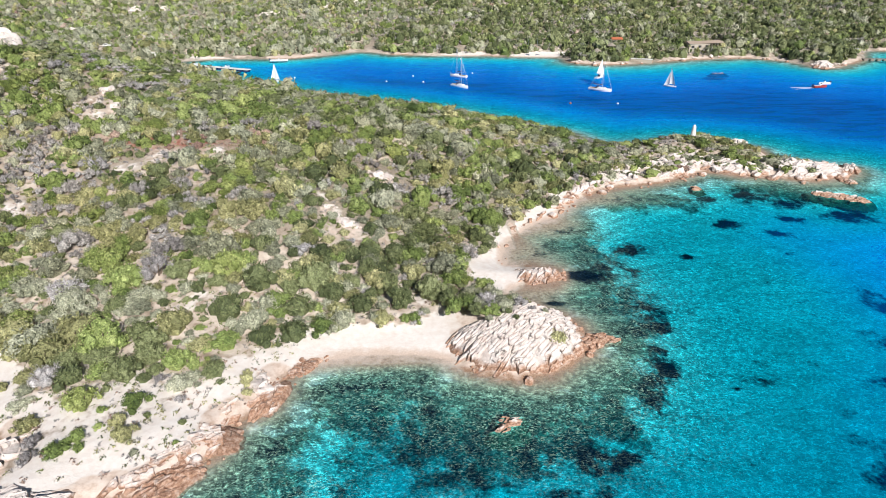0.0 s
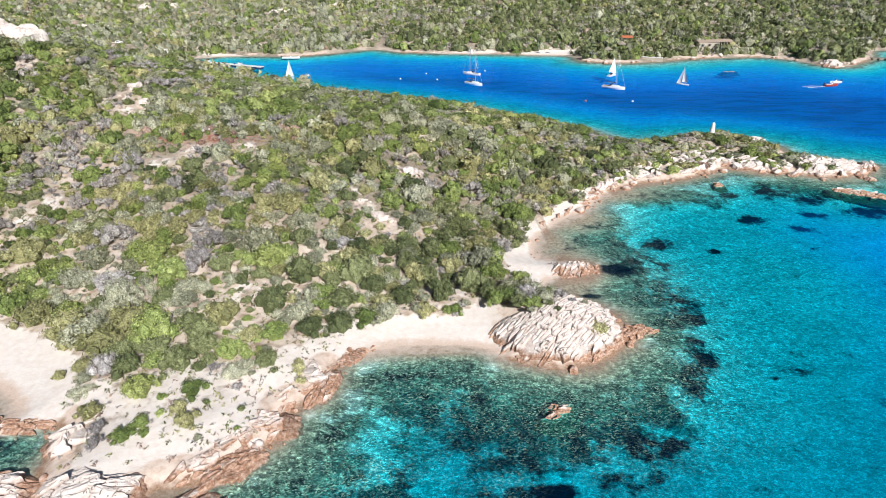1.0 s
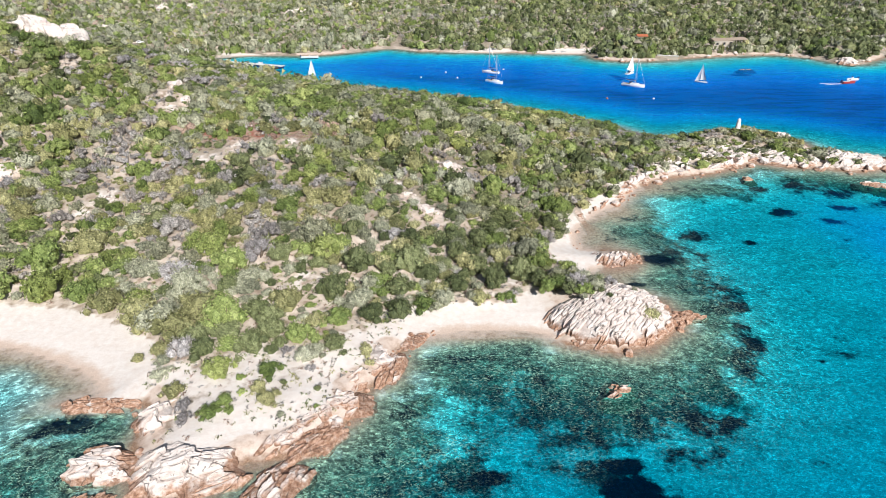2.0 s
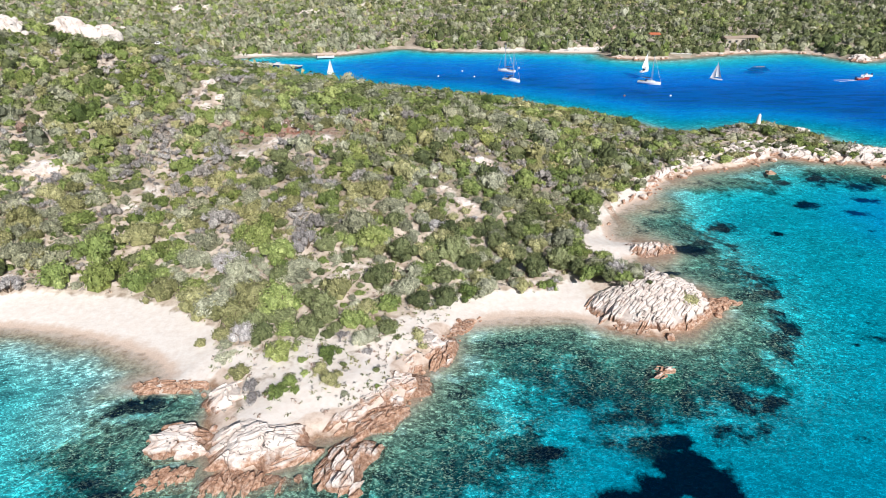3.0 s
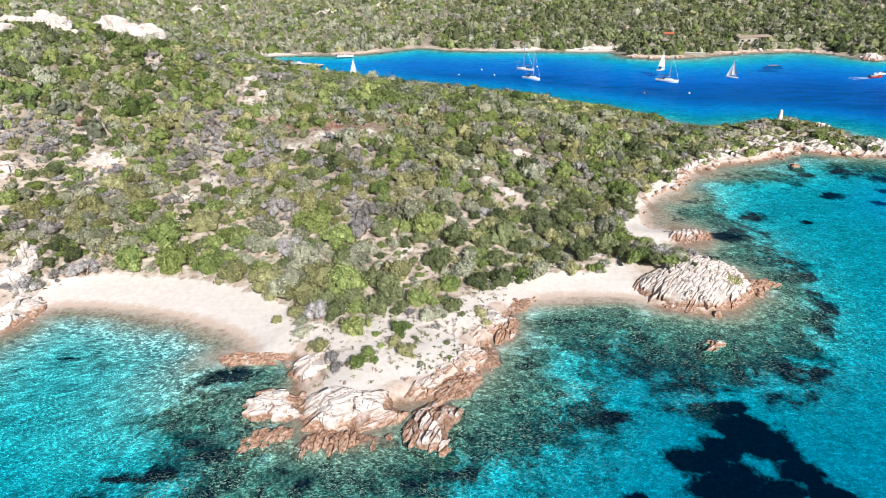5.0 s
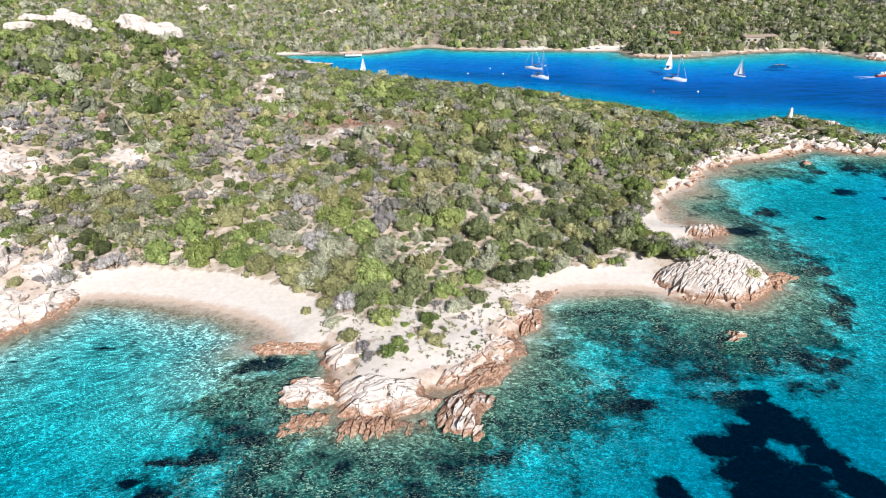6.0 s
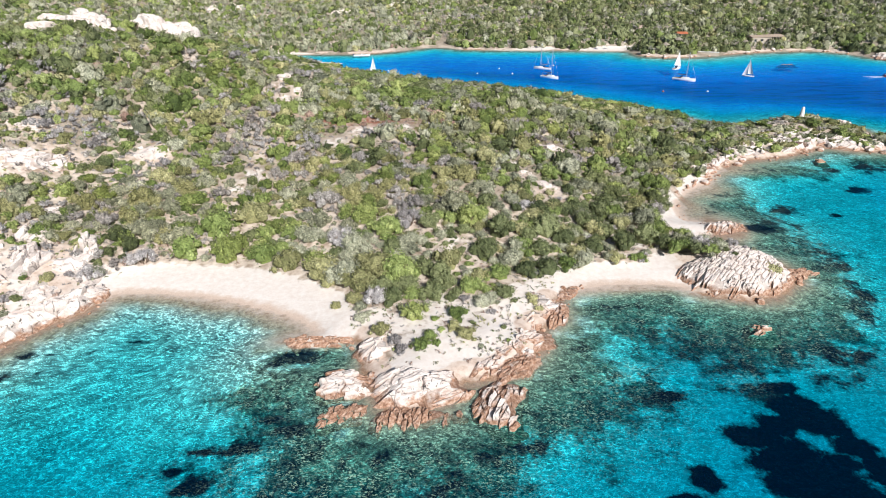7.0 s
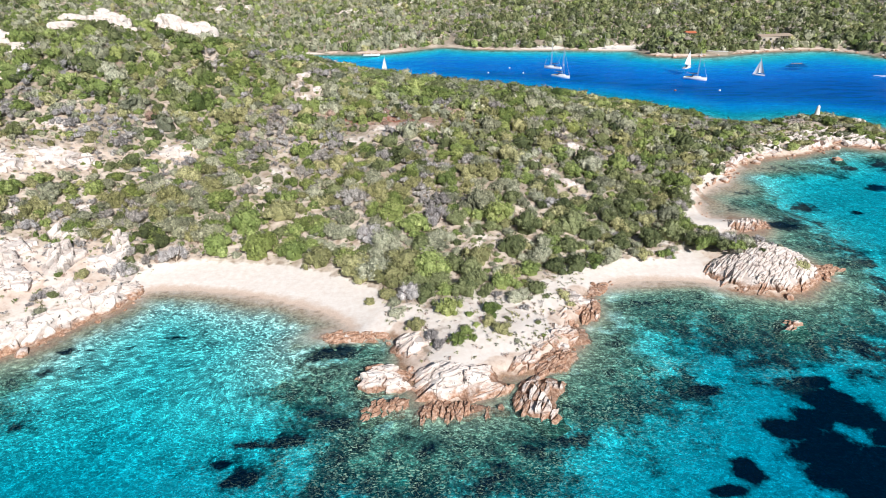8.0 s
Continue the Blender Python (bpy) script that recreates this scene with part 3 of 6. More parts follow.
def height(x, y, d=None):
    """Ground height above the sea, and below it the sea bed."""
    x, y = np.asarray(x, float), np.asarray(y, float)
    d = inland(x, y) if d is None else d
    hill = np.zeros(x.shape)
    for my, row in MOUNDS.items():
        for k, a in enumerate(row):
            hill = hill + a * np.exp(-((x + 160 - 40 * k) ** 2 + (y - my) ** 2) / 2312.0)
    hill = hill + smooth(-150, -320, x) * 24
    far = 0.175 * np.maximum(d - 4, 0) + 5 * fbm(x / 70, y / 70, 5, 3) * smooth(20, 110, d)
    far = np.minimum(far, 55 + 0.02 * d) + 3 * smooth(2, 14, d)
    w = smooth(255, 315, y + 0.12 * x)
    hill = np.maximum(hill, 0) * (1 - w) + far * w
    beach = np.clip(blobs(x, y, BEACHES) * 1.8, 0, 1)
    rise = (0.9 * smooth(0, 2.2, d) + 0.9 * smooth(2, 9, d)) * (1 - beach) + beach * np.minimum(0.17 * np.maximum(d, 0), 1.9)
    knoll = 0.7 * np.exp(-(((x - 9) / 9) ** 2 + ((y - 68.5) / 8) ** 2) * 1.2) + 2.2 * np.exp(-(((x - 66) / 12) ** 2 + ((y - 154) / 7) ** 2))
    land = rise + np.maximum(hill - 1.8, 0) * smooth(1, 14, d) + knoll * smooth(0, 3, d) + (fbm(x / 9, y / 9, 11, 4) * 0.5) * smooth(3, 10, d) * (1 - beach)
    o = np.maximum(-d, 0)
    east = smooth(52, 95, x + 0.25 * (y - 60)) * smooth(190, 120, y)
    bed = -(0.28 * smooth(0, 4, o) + 2.7 * smooth(1.5, 20, o) + 8.5 * smooth(10, 66, o) * smooth(150, 185, y) + 4.5 * east * smooth(18, 50, o) + 1.6 * smooth(14, 34, o))
    bed = bed * (1 - 0.56 * blobs(x, y, [(-80, 42, 30, 20)])) * (1 - 0.75 * blobs(x, y, SHOALS))
    bed = bed * (1 - 0.4 * blobs(x, y, [(60, 88, 24, 26)])) * (1 - 0.45 * blobs(x, y, [(112, 288, 45, 20)])) - 0.7 * blobs(x, y, [(-58.5, 45.6, 4.5, 2.2)]) * smooth(0, 1.2, o)
    stony = blobs(x, y, STONY) * smooth(0, 3, o)
    bed = bed + stony * (0.25 + 0.5 * fbm(x / 3, y / 3, 31, 4)) * smooth(0.5, 2.0, -bed)
    return np.where(d > 0, land, np.minimum(bed, -0.02))


def axis(*pieces):
    """Grid lines: (from, to, step) pieces end to end."""
    out = []
    for a, b, s in pieces:
        out.append(np.arange(a, b, s))
    return np.concatenate(out + [[pieces[-1][1]]])


def sheet(xs, ys):
    gx, gy = np.meshgrid(xs, ys)
    nx, ny = len(xs), len(ys)
    i = (np.arange(ny - 1)[:, None] * nx + np.arange(nx - 1)[None]).ravel()
    return gx.ravel(), gy.ravel(), np.stack([i, i + 1, i + nx + 1, i + nx], 1)


# ---- ground and sea ----
xs = axis((-2600, -600, 200), (-600, -240, 20), (-240, -125, 3), (-125, 110, 0.9), (110, 260, 3), (260, 600, 20), (600, 2600, 200))
ys = axis((-1500, -60, 120), (-60, 15, 7.5), (15, 145, 0.9), (145, 215, 1.2), (215, 360, 2.2), (360, 520, 8), (520, 1000, 40), (1000, 4200, 200))
gx, gy, quads = sheet(xs, ys)
gd = inland(gx, gy)
gz = height(gx, gy, gd)
seen_z = np.where(gz < -2, -2 + (gz + 2) * 0.25, gz)  # water lifts a deep bed to the eye
me = raw_mesh("ground", np.stack([gx, gy, seen_z], 1), quads, M_GROUND, True)
beachy = np.clip(blobs(gx, gy, BEACHES) * 1.5, 0, 1)
give(me, "sand", np.maximum(beachy * smooth(12, 5, gd), np.maximum(np.maximum(0.95 * blobs(gx, gy, POINT_SAND), 0.6 * np.clip(1.5 * blobs(gx, gy, POINT_GROUND), 0, 1)), 0.55 * blobs(gx, gy, BARE)) * smooth(0, 2, gd)))
give(me, "rock", np.maximum(smooth(5.0, 2.0, gd) * np.where(gy > 285, smooth(-0.5, 0.5, fbm(gx / 11, gy / 11, 57, 3)), 1.0) * (1 - np.clip(beachy * 1.5, 0, 1)), np.maximum(np.maximum(0.62 * blobs(gx, gy, ROCKY), 0.7 * blobs(gx, gy, ROCKY[-3:])), blobs(gx, gy, [(9, 68.5, 9, 8)]))))
give(me, "russet", blobs(gx, gy, [(-68, 126, 9, 4), (-58, 124, 9, 3.5), (-40, 128, 6, 3)]))
give(me, "shoal", blobs(gx, gy, SHOALS))
give(me, "leafy", smooth(70, 105, gy - 0.12 * np.abs(gx + 40)))
give(me, "litter", 0.9 * smooth(225, 300, gy + 0.1 * gx) * smooth(4, 10, gd))
ex, ey = gx + 2.2 * fbm(gx / 6, gy / 6, 91, 4), gy + 1.6 * fbm(gx / 6, gy / 6, 97, 4)
give(me, "weed", np.maximum(np.maximum(np.maximum(1.05 * blobs(0.5 * gx + 0.5 * ex, 0.65 * gy + 0.35 * ey, COVE_WEED), np.maximum(np.maximum(np.maximum(1.75 * blobs(0.6 * gx + 0.4 * ex, 0.6 * gy + 0.4 * ey, POINT_WEED[:3] + SOUTH_WEED + EAST_WEED[:1]), 1.25 * blobs(0.4 * gx + 0.6 * ex, 0.5 * gy + 0.5 * ey, POINT_WEED)), 1.15 * blobs(0.45 * gx + 0.55 * ex, 0.6 * gy + 0.4 * ey, EAST_WEED)), 0.82 * blobs(0.5 * (gx + ex), 0.5 * (gy + ey), SOFT_WEED))), 0.45 * smooth(0.25, 0.65, blobs(gx, gy, STONY)) * smooth(2, 6, -gd)), 0.4 * smooth(190, 150, gy) * smooth(5.5, 9, -gz)))
give(me, "deep", 0.8 * smooth(8.5, 14, -gz))
give(me, "rubble", np.maximum(blobs(gx + 3 * fbm(gx / 9, gy / 9, 92, 3), gy + 3 * fbm(gx / 9, gy / 9, 98, 3), STONY), 0.75 * smooth(7, 2, -gd) * (1 - np.clip(beachy * 1.8, 0, 1))))
tagged(new("ground", me), "pale sandy granite coast ground running under the sea", "ground", kind="structure")

wx = axis((-4500, -600, 300), (-600, -135, 15), (-135, 110, 1.5), (110, 260, 4), (260, 600, 20), (600, 4500, 300))
wy = axis((-4500, -60, 300), (-60, 15, 7.5), (15, 150, 1.5), (150, 220, 2.5), (220, 380, 4))
sx, sy, wq = sheet(wx, wy)
sd = inland(sx, sy)
sz = np.maximum(-height(sx, sy, sd), 0)
keep = (sd < 3).astype(bool)[wq].any(1)
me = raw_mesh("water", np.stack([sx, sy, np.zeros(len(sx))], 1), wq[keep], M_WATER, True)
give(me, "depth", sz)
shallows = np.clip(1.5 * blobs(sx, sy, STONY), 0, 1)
# where the painted light flecks show: stony shallows clear of weed
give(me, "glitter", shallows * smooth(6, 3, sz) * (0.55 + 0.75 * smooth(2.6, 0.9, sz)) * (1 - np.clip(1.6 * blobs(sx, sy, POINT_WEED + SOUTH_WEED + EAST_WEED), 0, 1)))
give(me, "open_sea", np.maximum(smooth(140, 185, sy), 0.75 * smooth(25, 65, sx)))
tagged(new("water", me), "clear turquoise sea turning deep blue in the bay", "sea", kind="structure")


# ---- granite ----
def cell_outline(seeds, k, near):
    """The outline of one seed's cell among its neighbours: the plane cut by every bisector."""
    p = seeds[k]
    poly = [p + np.array(o) for o in ((-1.3, -1.3), (1.3, -1.3), (1.3, 1.3), (-1.3, 1.3))]
    for other in near:
        n = seeds[other] - p
        limit = n @ (p + n / 2)
        out = []
        for a, b in zip(poly, poly[1:] + poly[:1]):
            da, db = a @ n - limit, b @ n - limit
            if da <= 0:
                out.append(a)
            if da * db < 0:
                out.append(a + (b - a) * (da / (da - db)))
        poly = out
        if len(poly) < 3:
            return []
    return poly


def slab_mesh(outline, middle, slope, top, bottom, r):
    """A rock slab with a leaning top, worn edges and cracked sides."""
    pts = []
    for a, b in zip(outline, outline[1:] + outline[:1]):
        pts.append(a)
        for t in ((0.33, 0.67) if np.hypot(*(b - a)) > 0.9 else (0.5,) if np.hypot(*(b - a)) > 0.4 else ()):
            mid_ = a + (b - a) * t
            pts.append(mid_ + (middle - mid_) * r.uniform(-0.08, 0.2) + r.normal(0, 0.04, 2))
    n = len(pts)
    verts, faces, crack_shade = [], [], []
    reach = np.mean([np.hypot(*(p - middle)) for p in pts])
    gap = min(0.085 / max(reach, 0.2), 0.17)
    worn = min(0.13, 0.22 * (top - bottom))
    # last number (dirt): crack shade painted at this ring, darkest at the foot
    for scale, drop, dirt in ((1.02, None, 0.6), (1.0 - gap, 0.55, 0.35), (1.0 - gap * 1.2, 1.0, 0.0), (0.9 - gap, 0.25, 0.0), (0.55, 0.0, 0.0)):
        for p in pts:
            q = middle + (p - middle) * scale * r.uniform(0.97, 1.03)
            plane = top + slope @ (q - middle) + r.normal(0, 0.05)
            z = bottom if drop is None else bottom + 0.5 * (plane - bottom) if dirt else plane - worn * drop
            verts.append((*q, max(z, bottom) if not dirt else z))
            crack_shade.append(dirt)
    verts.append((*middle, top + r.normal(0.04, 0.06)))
    crack_shade.append(0.0)
    tris = []
    for ring_ in range(4):
        for i in range(n):
            a, b = ring_ * n + i, ring_ * n + (i + 1) % n
            faces.append((a, b, b + n, a + n))
    for i in range(n):
        tris.append((4 * n + i, 4 * n + (i + 1) % n, 5 * n))
    return np.array(verts), faces, tris, crack_shade


def granite_mass(outline, rise, seed, block=1.6, slant=0.6, label="weathered cream granite outcrop", sunk=None, category="rock", broken=0.0, iron=0.0, rugged=0.14, steps=0.18, strip=1.0, brow=None):
    """A jointed rock mass, rise metres over the ground or sea: bedrock with leaning slabs on it. broken: the share of slabs that have gone; iron: how much higher than the tide the rust stain climbs; brow: how far in the flanks go on rising."""
    r = np.random.default_rng(seed)
    line = rounded(outline, 4)
    lo, hi = line.min(0) - 1.6, line.max(0) + 1.6
    size = max(hi - lo)
    step = min(max(0.4, size / 60), 0.8)
    soft = max(0.6, min(0.12 * size, 1.8)) if rise < 4 else 1.1
    soft = brow or soft
    cx, cy = line.mean(0)
    base = float(np.mean(np.maximum(height(line[:, 0], line[:, 1]), -0.1))) if sunk is None else sunk

    # bedrock
    x, y, q = sheet(np.arange(lo[0], hi[0] + step, step), np.arange(lo[1], hi[1] + step, step))
    s = inside_distance(line, x + 0.7 * fbm(x / 2.2, y / 2.2, seed, 3), y + 0.7 * fbm(x / 2.2, y / 2.2, seed + 50, 3))
    under = np.maximum(height(x, y), -0.4) if sunk is None else np.full(x.shape, sunk)
    bed = 0.8 * rise * (1 - np.exp(-np.maximum(s, 0) / soft)) * (1 - 0.8 * min(1, 1.6 * broken)) + 0.12 * min(rise, 2) * fbm(x / 1.2, y / 1.2, seed + 5, 3)
    z = np.where(s > 0, under + bed - 0.12, under - 0.2 + s * (1.1 if sunk is None else 0.8))
    good = (s > -1.5)[q].all(1)
    used = np.unique(q[good])
    index = np.zeros(len(x), int)
    index[used] = np.arange(len(used))
    thing = new("granite_outcrop")
    me = raw_mesh("bedrock", np.stack([x - cx, y - cy, z - base], 1)[used], index[q[good]], M_GRANITE, True)
    # the same painted crack shade, weaker, over all the bedrock
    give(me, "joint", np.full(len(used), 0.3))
    give(me, "iron", np.full(len(used), iron))
    part("bedrock", me, M_GRANITE, thing)

    # slabs
    c, k = math.cos(slant), math.sin(slant)
    bu, bv = block * 1.75 * strip, block * 0.62
    corners = np.array([((c * px + k * py) / bu, (-k * px + c * py) / bv) for px in (lo[0], hi[0]) for py in (lo[1], hi[1])])
    iu, iv = np.meshgrid(np.arange(math.floor(corners[:, 0].min()) - 1, math.ceil(corners[:, 0].max()) + 2), np.arange(math.floor(corners[:, 1].min()) - 1, math.ceil(corners[:, 1].max()) + 2))
    seeds = np.stack([iu.ravel() + r.uniform(0.05, 0.95, iu.size), iv.ravel() + r.uniform(0.05, 0.95, iu.size)], 1)
    wx_, wy_ = c * seeds[:, 0] * bu - k * seeds[:, 1] * bv, k * seeds[:, 0] * bu + c * seeds[:, 1] * bv
    s_mid = inside_distance(line, wx_, wy_)
    ground = np.maximum(height(wx_, wy_), -0.3) if sunk is None else np.full(len(wx_), sunk)
    crown = [np.zeros(len(seeds)), np.zeros(len(seeds))]
    for axis_, (ax, ay) in enumerate(((0.4, 0), (0, 0.4))):
        ends = []
        for sign in (1, -1):
            qx, qy = wx_ + sign * ax, wy_ + sign * ay
            g = np.maximum(height(qx, qy), -0.3) if sunk is None else 0
            ends.append(g + rise * (1 - np.exp(-np.maximum(inside_distance(line, qx, qy), 0) / soft)))
        crown[axis_] = np.clip((ends[0] - ends[1]) / 0.8, -0.8, 0.8)
    gone = (r.random(len(seeds)) < broken) | (fbm(wx_ / 3.5, wy_ / 3.5, seed + 33, 2) > 1.2 - 1.5 * broken)
    tilt = r.uniform(0.06, 0.2) * (1 if r.random() < 0.7 else -1)
    for n in np.nonzero((s_mid > 0.15) & ~gone)[0]:
        near = np.nonzero((np.abs(seeds - seeds[n]).max(1) < 2.6) & (np.arange(len(seeds)) != n))[0]
        near = near[np.argsort(((seeds[near] - seeds[n]) ** 2).sum(1))][:16]
        poly = cell_outline(seeds, n, near)
        if len(poly) < 3:
            continue
        poly = [np.array((c * p[0] * bu - k * p[1] * bv - cx, k * p[0] * bu + c * p[1] * bv - cy)) for p in poly]
        middle = np.mean(poly, 0)
        up = rise * (1 - math.exp(-s_mid[n] / soft)) * r.uniform(1.0 - steps, 1.1) + 0.08
        way = 0.85 * np.array((crown[0][n], crown[1][n])) + np.array((-k, c)) * tilt * r.uniform(0.4, 1.5) + r.normal(0, rugged, 2)
        verts, faces, tris, crack_shade = slab_mesh(poly, middle, way, ground[n] + up - base, ground[n] - base - 0.45, r)
        me = raw_mesh("slab", verts, [np.array(faces), np.array(tris)], M_GRANITE)
        give(me, "joint", crack_shade)
        give(me, "iron", np.full(len(verts), iron + r.normal(0, 0.25)))
        part("slab", me, M_GRANITE, thing)
    thing.location = (cx, cy, base)
    return tagged(thing, label, category)


def ring(x, y, rx, ry, turn=0.0, seed=0):
    rng = np.random.default_rng(seed + 900)
    a = np.linspace(0, 2 * math.pi, 9, endpoint=False)
    r = rng.uniform(0.75, 1.15, 9)
    px, py = rx * r * np.cos(a), ry * r * np.sin(a)
    return [(x + p * math.cos(turn) - q * math.sin(turn), y + p * math.sin(turn) + q * math.cos(turn)) for p, q in zip(px, py)]


SEA_ROCK = "pink granite rock with a rust brown tide line in the sea"
granite_mass([(-1, 66), (2, 62), (8, 60.2), (14, 61.5), (17.5, 65), (18, 69), (16.5, 73), (12, 75.6), (7.5, 74), (4, 70.5), (0.5, 69)], 1.6, 1, 0.95, 0.75, "large cream granite knoll with diagonal joints beside the beach", iron=0.25, rugged=0.035, steps=0.05, strip=1.4, brow=2.4)
granite_mass([(18, 65), (22, 66.5), (24.2, 68), (22, 69.5), (18.5, 69)], 0.9, 2, 1.0, 0.3, SEA_ROCK, iron=0.5)
granite_mass([(-56.8, 39.5), (-55.6, 41.8), (-53.1, 42.8), (-49.7, 41.4), (-49.3, 38), (-53, 36.9), (-56, 37.4)], 1.7, 3, 1.6, 0.3, SEA_ROCK, sunk=-0.2, iron=0.1, rugged=0.1, steps=0.2)
granite_mass([(-55, 32.2), (-54.3, 35.5), (-49.4, 36.3), (-49.8, 33.8), (-52.5, 32.8)], 0.6, 4, 0.9, 1.0, "low rust brown granite ledge awash in the sea", sunk=-0.15, iron=1.2, broken=0.15, steps=0.3)
granite_mass([(-48.7, 36.4), (-48.2, 40.4), (-45, 42), (-40, 41.6), (-37, 39.5), (-36.4, 36.9), (-41.8, 35.5), (-47, 35.5)], 1.0, 5, 2.0, 0.4, "broad cream granite slab at the end of the point", iron=0.0, rugged=0.05, steps=0.1)
granite_mass([(-48.4, 31.6), (-48.5, 35), (-44, 35.6), (-39, 35.4), (-37.8, 33.4), (-41, 33.2), (-43.7, 31.9), (-46, 32.4)], 0.95, 6, 1.1, 1.35, SEA_ROCK, sunk=-0.15, iron=0.55, broken=0.08, steps=0.3)
granite_mass([(-36.2, 33), (-36.3, 37.3), (-33.7, 40.2), (-29.6, 38.9), (-30.6, 35.5), (-31.6, 31.7)], 1.3, 7, 1.1, 1.1, SEA_ROCK, sunk=-0.15, iron=-0.05, broken=0.1, rugged=0.12, steps=0.3)
granite_mass([(-33.5, 40), (-30, 40.8), (-27.2, 44), (-28.5, 46), (-32, 44.5)], 0.8, 8, 1.1, 0.7, "rust coloured granite ledges along the waterline", sunk=0.1, iron=0.6)
granite_mass([(-30, 47.5), (-25.5, 46.8), (-25, 50), (-29, 50.8)], 1.1, 9, 1.3, 0.2, SEA_ROCK, sunk=0.2, iron=0.4)
granite_mass([(-25, 53), (-22, 53.5), (-20.8, 58), (-22.5, 59.5), (-24, 57)], 0.9, 10, 1.0, 1.1, SEA_ROCK, sunk=0.2, iron=0.5)
granite_mass([(-63, 49.7), (-61, 47.8), (-54.5, 48.4), (-53.5, 50.2), (-60, 50.8)], 0.7, 11, 1.2, 0.05, "rust coloured granite ledge at the beach end", sunk=0.05, iron=0.6)
granite_mass([(-53, 46.2), (-50.4, 43.8), (-47.8, 45.5), (-48, 48.2), (-51, 48.4)], 1.2, 12, 1.3, 0.4, "pale granite boulders heaped on the point")
granite_mass([(-37, 40.5), (-33, 41), (-28.5, 46), (-27, 50.5), (-24.5, 54), (-22.5, 58), (-23.5, 60), (-27, 55), (-30, 51), (-32, 46.5), (-36, 42.5)], 0.4, 50, 1.1, 0.8, "tilted rust and cream granite slabs along the waterline", broken=0.4, iron=0.2, rugged=0.16)
granite_mass([(12, 102.5), (17, 108.5), (21, 112), (24.5, 116), (23.5, 117.5), (19, 113), (14.5, 108.5), (11.5, 104)], 0.8, 51, 1.1, 0.8, "low cream granite rocks along the bay shore", broken=0.52)
granite_mass([(26, 119), (30, 123.5), (35, 127.5), (34, 130), (29, 126.5), (25, 121.5)], 1.0, 52, 1.2, 0.8, "low cream granite rocks along the bay shore", broken=0.3)
granite_mass([(11.5, 84.2), (15.5, 83.4), (19.2, 85.8), (19.4, 87.4), (15, 87.8), (11.5, 86.6)], 0.85, 13, 1.0, 0.9, "tilted cream granite ribs at the end of a sand spit")
granite_mass([(-109, 44), (-103.5, 49), (-98.5, 55.5), (-95.3, 62), (-97.5, 65), (-102, 59), (-108, 52), (-113, 46)], 2.2, 14, 1.5, 0.9, "sloping cream granite shore cliff with vertical joints")
granite_mass(ring(-102.5, 71.5, 2.6, 3, 0, 15), 3.0, 15, 1.2, 1.5, "upright pale granite tor among scrub", broken=0.20)
granite_mass(ring(-109.5, 66, 3.2, 3.6, 0, 16), 2.6, 16, 1.3, 1.5, "upright pale granite tor among scrub", broken=0.25)
granite_mass(ring(-106, 60, 3.5, 2.6, 0.6, 42), 1.1, 42, 1.4, 1.0, "cream granite slabs on the slope above the cove", broken=0.3)
granite_mass(ring(-100, 66.5, 3.0, 2.4, 0.9, 43), 1.2, 43, 1.4, 1.0, "cream granite slabs on the slope above the cove", broken=0.3)
granite_mass(ring(-112, 73, 3.5, 2.4, 0.2, 44), 1.4, 44, 1.4, 1.2, "cream granite slabs on the slope above the cove", broken=0.35)
granite_mass(ring(-118, 62, 4.5, 4, 0.3, 17), 2.6, 17, 1.5, 1.3, broken=0.35)
granite_mass([(34, 127), (40, 129.5), (45, 131), (47, 137), (40, 138), (34, 131)], 0.65, 31, 1.8, 0.5, "pale granite shore rocks below the headland scrub", broken=0.15, rugged=0.3)
granite_mass([(48, 133), (55, 134.5), (62, 139), (67, 145), (60, 147), (50, 142)], 0.7, 32, 1.8, 0.4, "pale granite shore rocks below the headland scrub", broken=0.15, rugged=0.3)
granite_mass([(63.5, 139.5), (71, 136), (79, 135.2), (84, 140), (78, 144), (67, 145.5)], 0.7, 33, 1.8, 0.2, "pale granite shore rocks below the headland scrub", broken=0.15, rugged=0.3)
granite_mass([(80, 135), (91, 132.4), (97, 136), (94, 141), (85, 143.5)], 0.9, 34, 1.9, 0.2, "pale granite shore rocks at the headland tip", broken=0.15, rugged=0.3)
granite_mass(ring(100, 138.5, 3, 2.4, 0.6, 35), 2.0, 35, 1.5, 1.0, "pale granite boulders at the headland tip", sunk=-0.2)
granite_mass([(81, 124.6), (87, 123.8), (92.5, 119.5), (90, 117.2), (84, 121)], 1.1, 36, 1.3, 0.2, SEA_ROCK, sunk=-0.2)
granite_mass(ring(57.0, 127.0, 1.4, 1.2, 0, 37), 0.8, 37, 1.2, 0.2, SEA_ROCK, sunk=-0.2)
granite_mass(ring(95, 130.3, 1.4, 1.1, 0, 38), 1.2, 38, 1.2, 0.2, SEA_ROCK, sunk=-0.2)
granite_mass(ring(6, 51.3, 2.0, 1.5, 0.2, 39), 0.7, 39, 0.9, 0.2, "small rust brown rock awash in the bay", sunk=-0.3)
granite_mass(ring(123, 272, 4.2, 1.3, 0.1, 45), 0.45, 45, 0.9, 0.2, "low rust brown rock awash in the bay", sunk=-0.25)
granite_mass(ring(80, 157, 3.5, 2.5, 0.3, 40), 1.5, 40, 1.5, 0.5, "pale granite boulders beside the beacon")
granite_mass(ring(178, 285, 7, 4, 1.1, 41), 1.5, 41, 1.8, 0.5, "pale granite rocks at a far point")
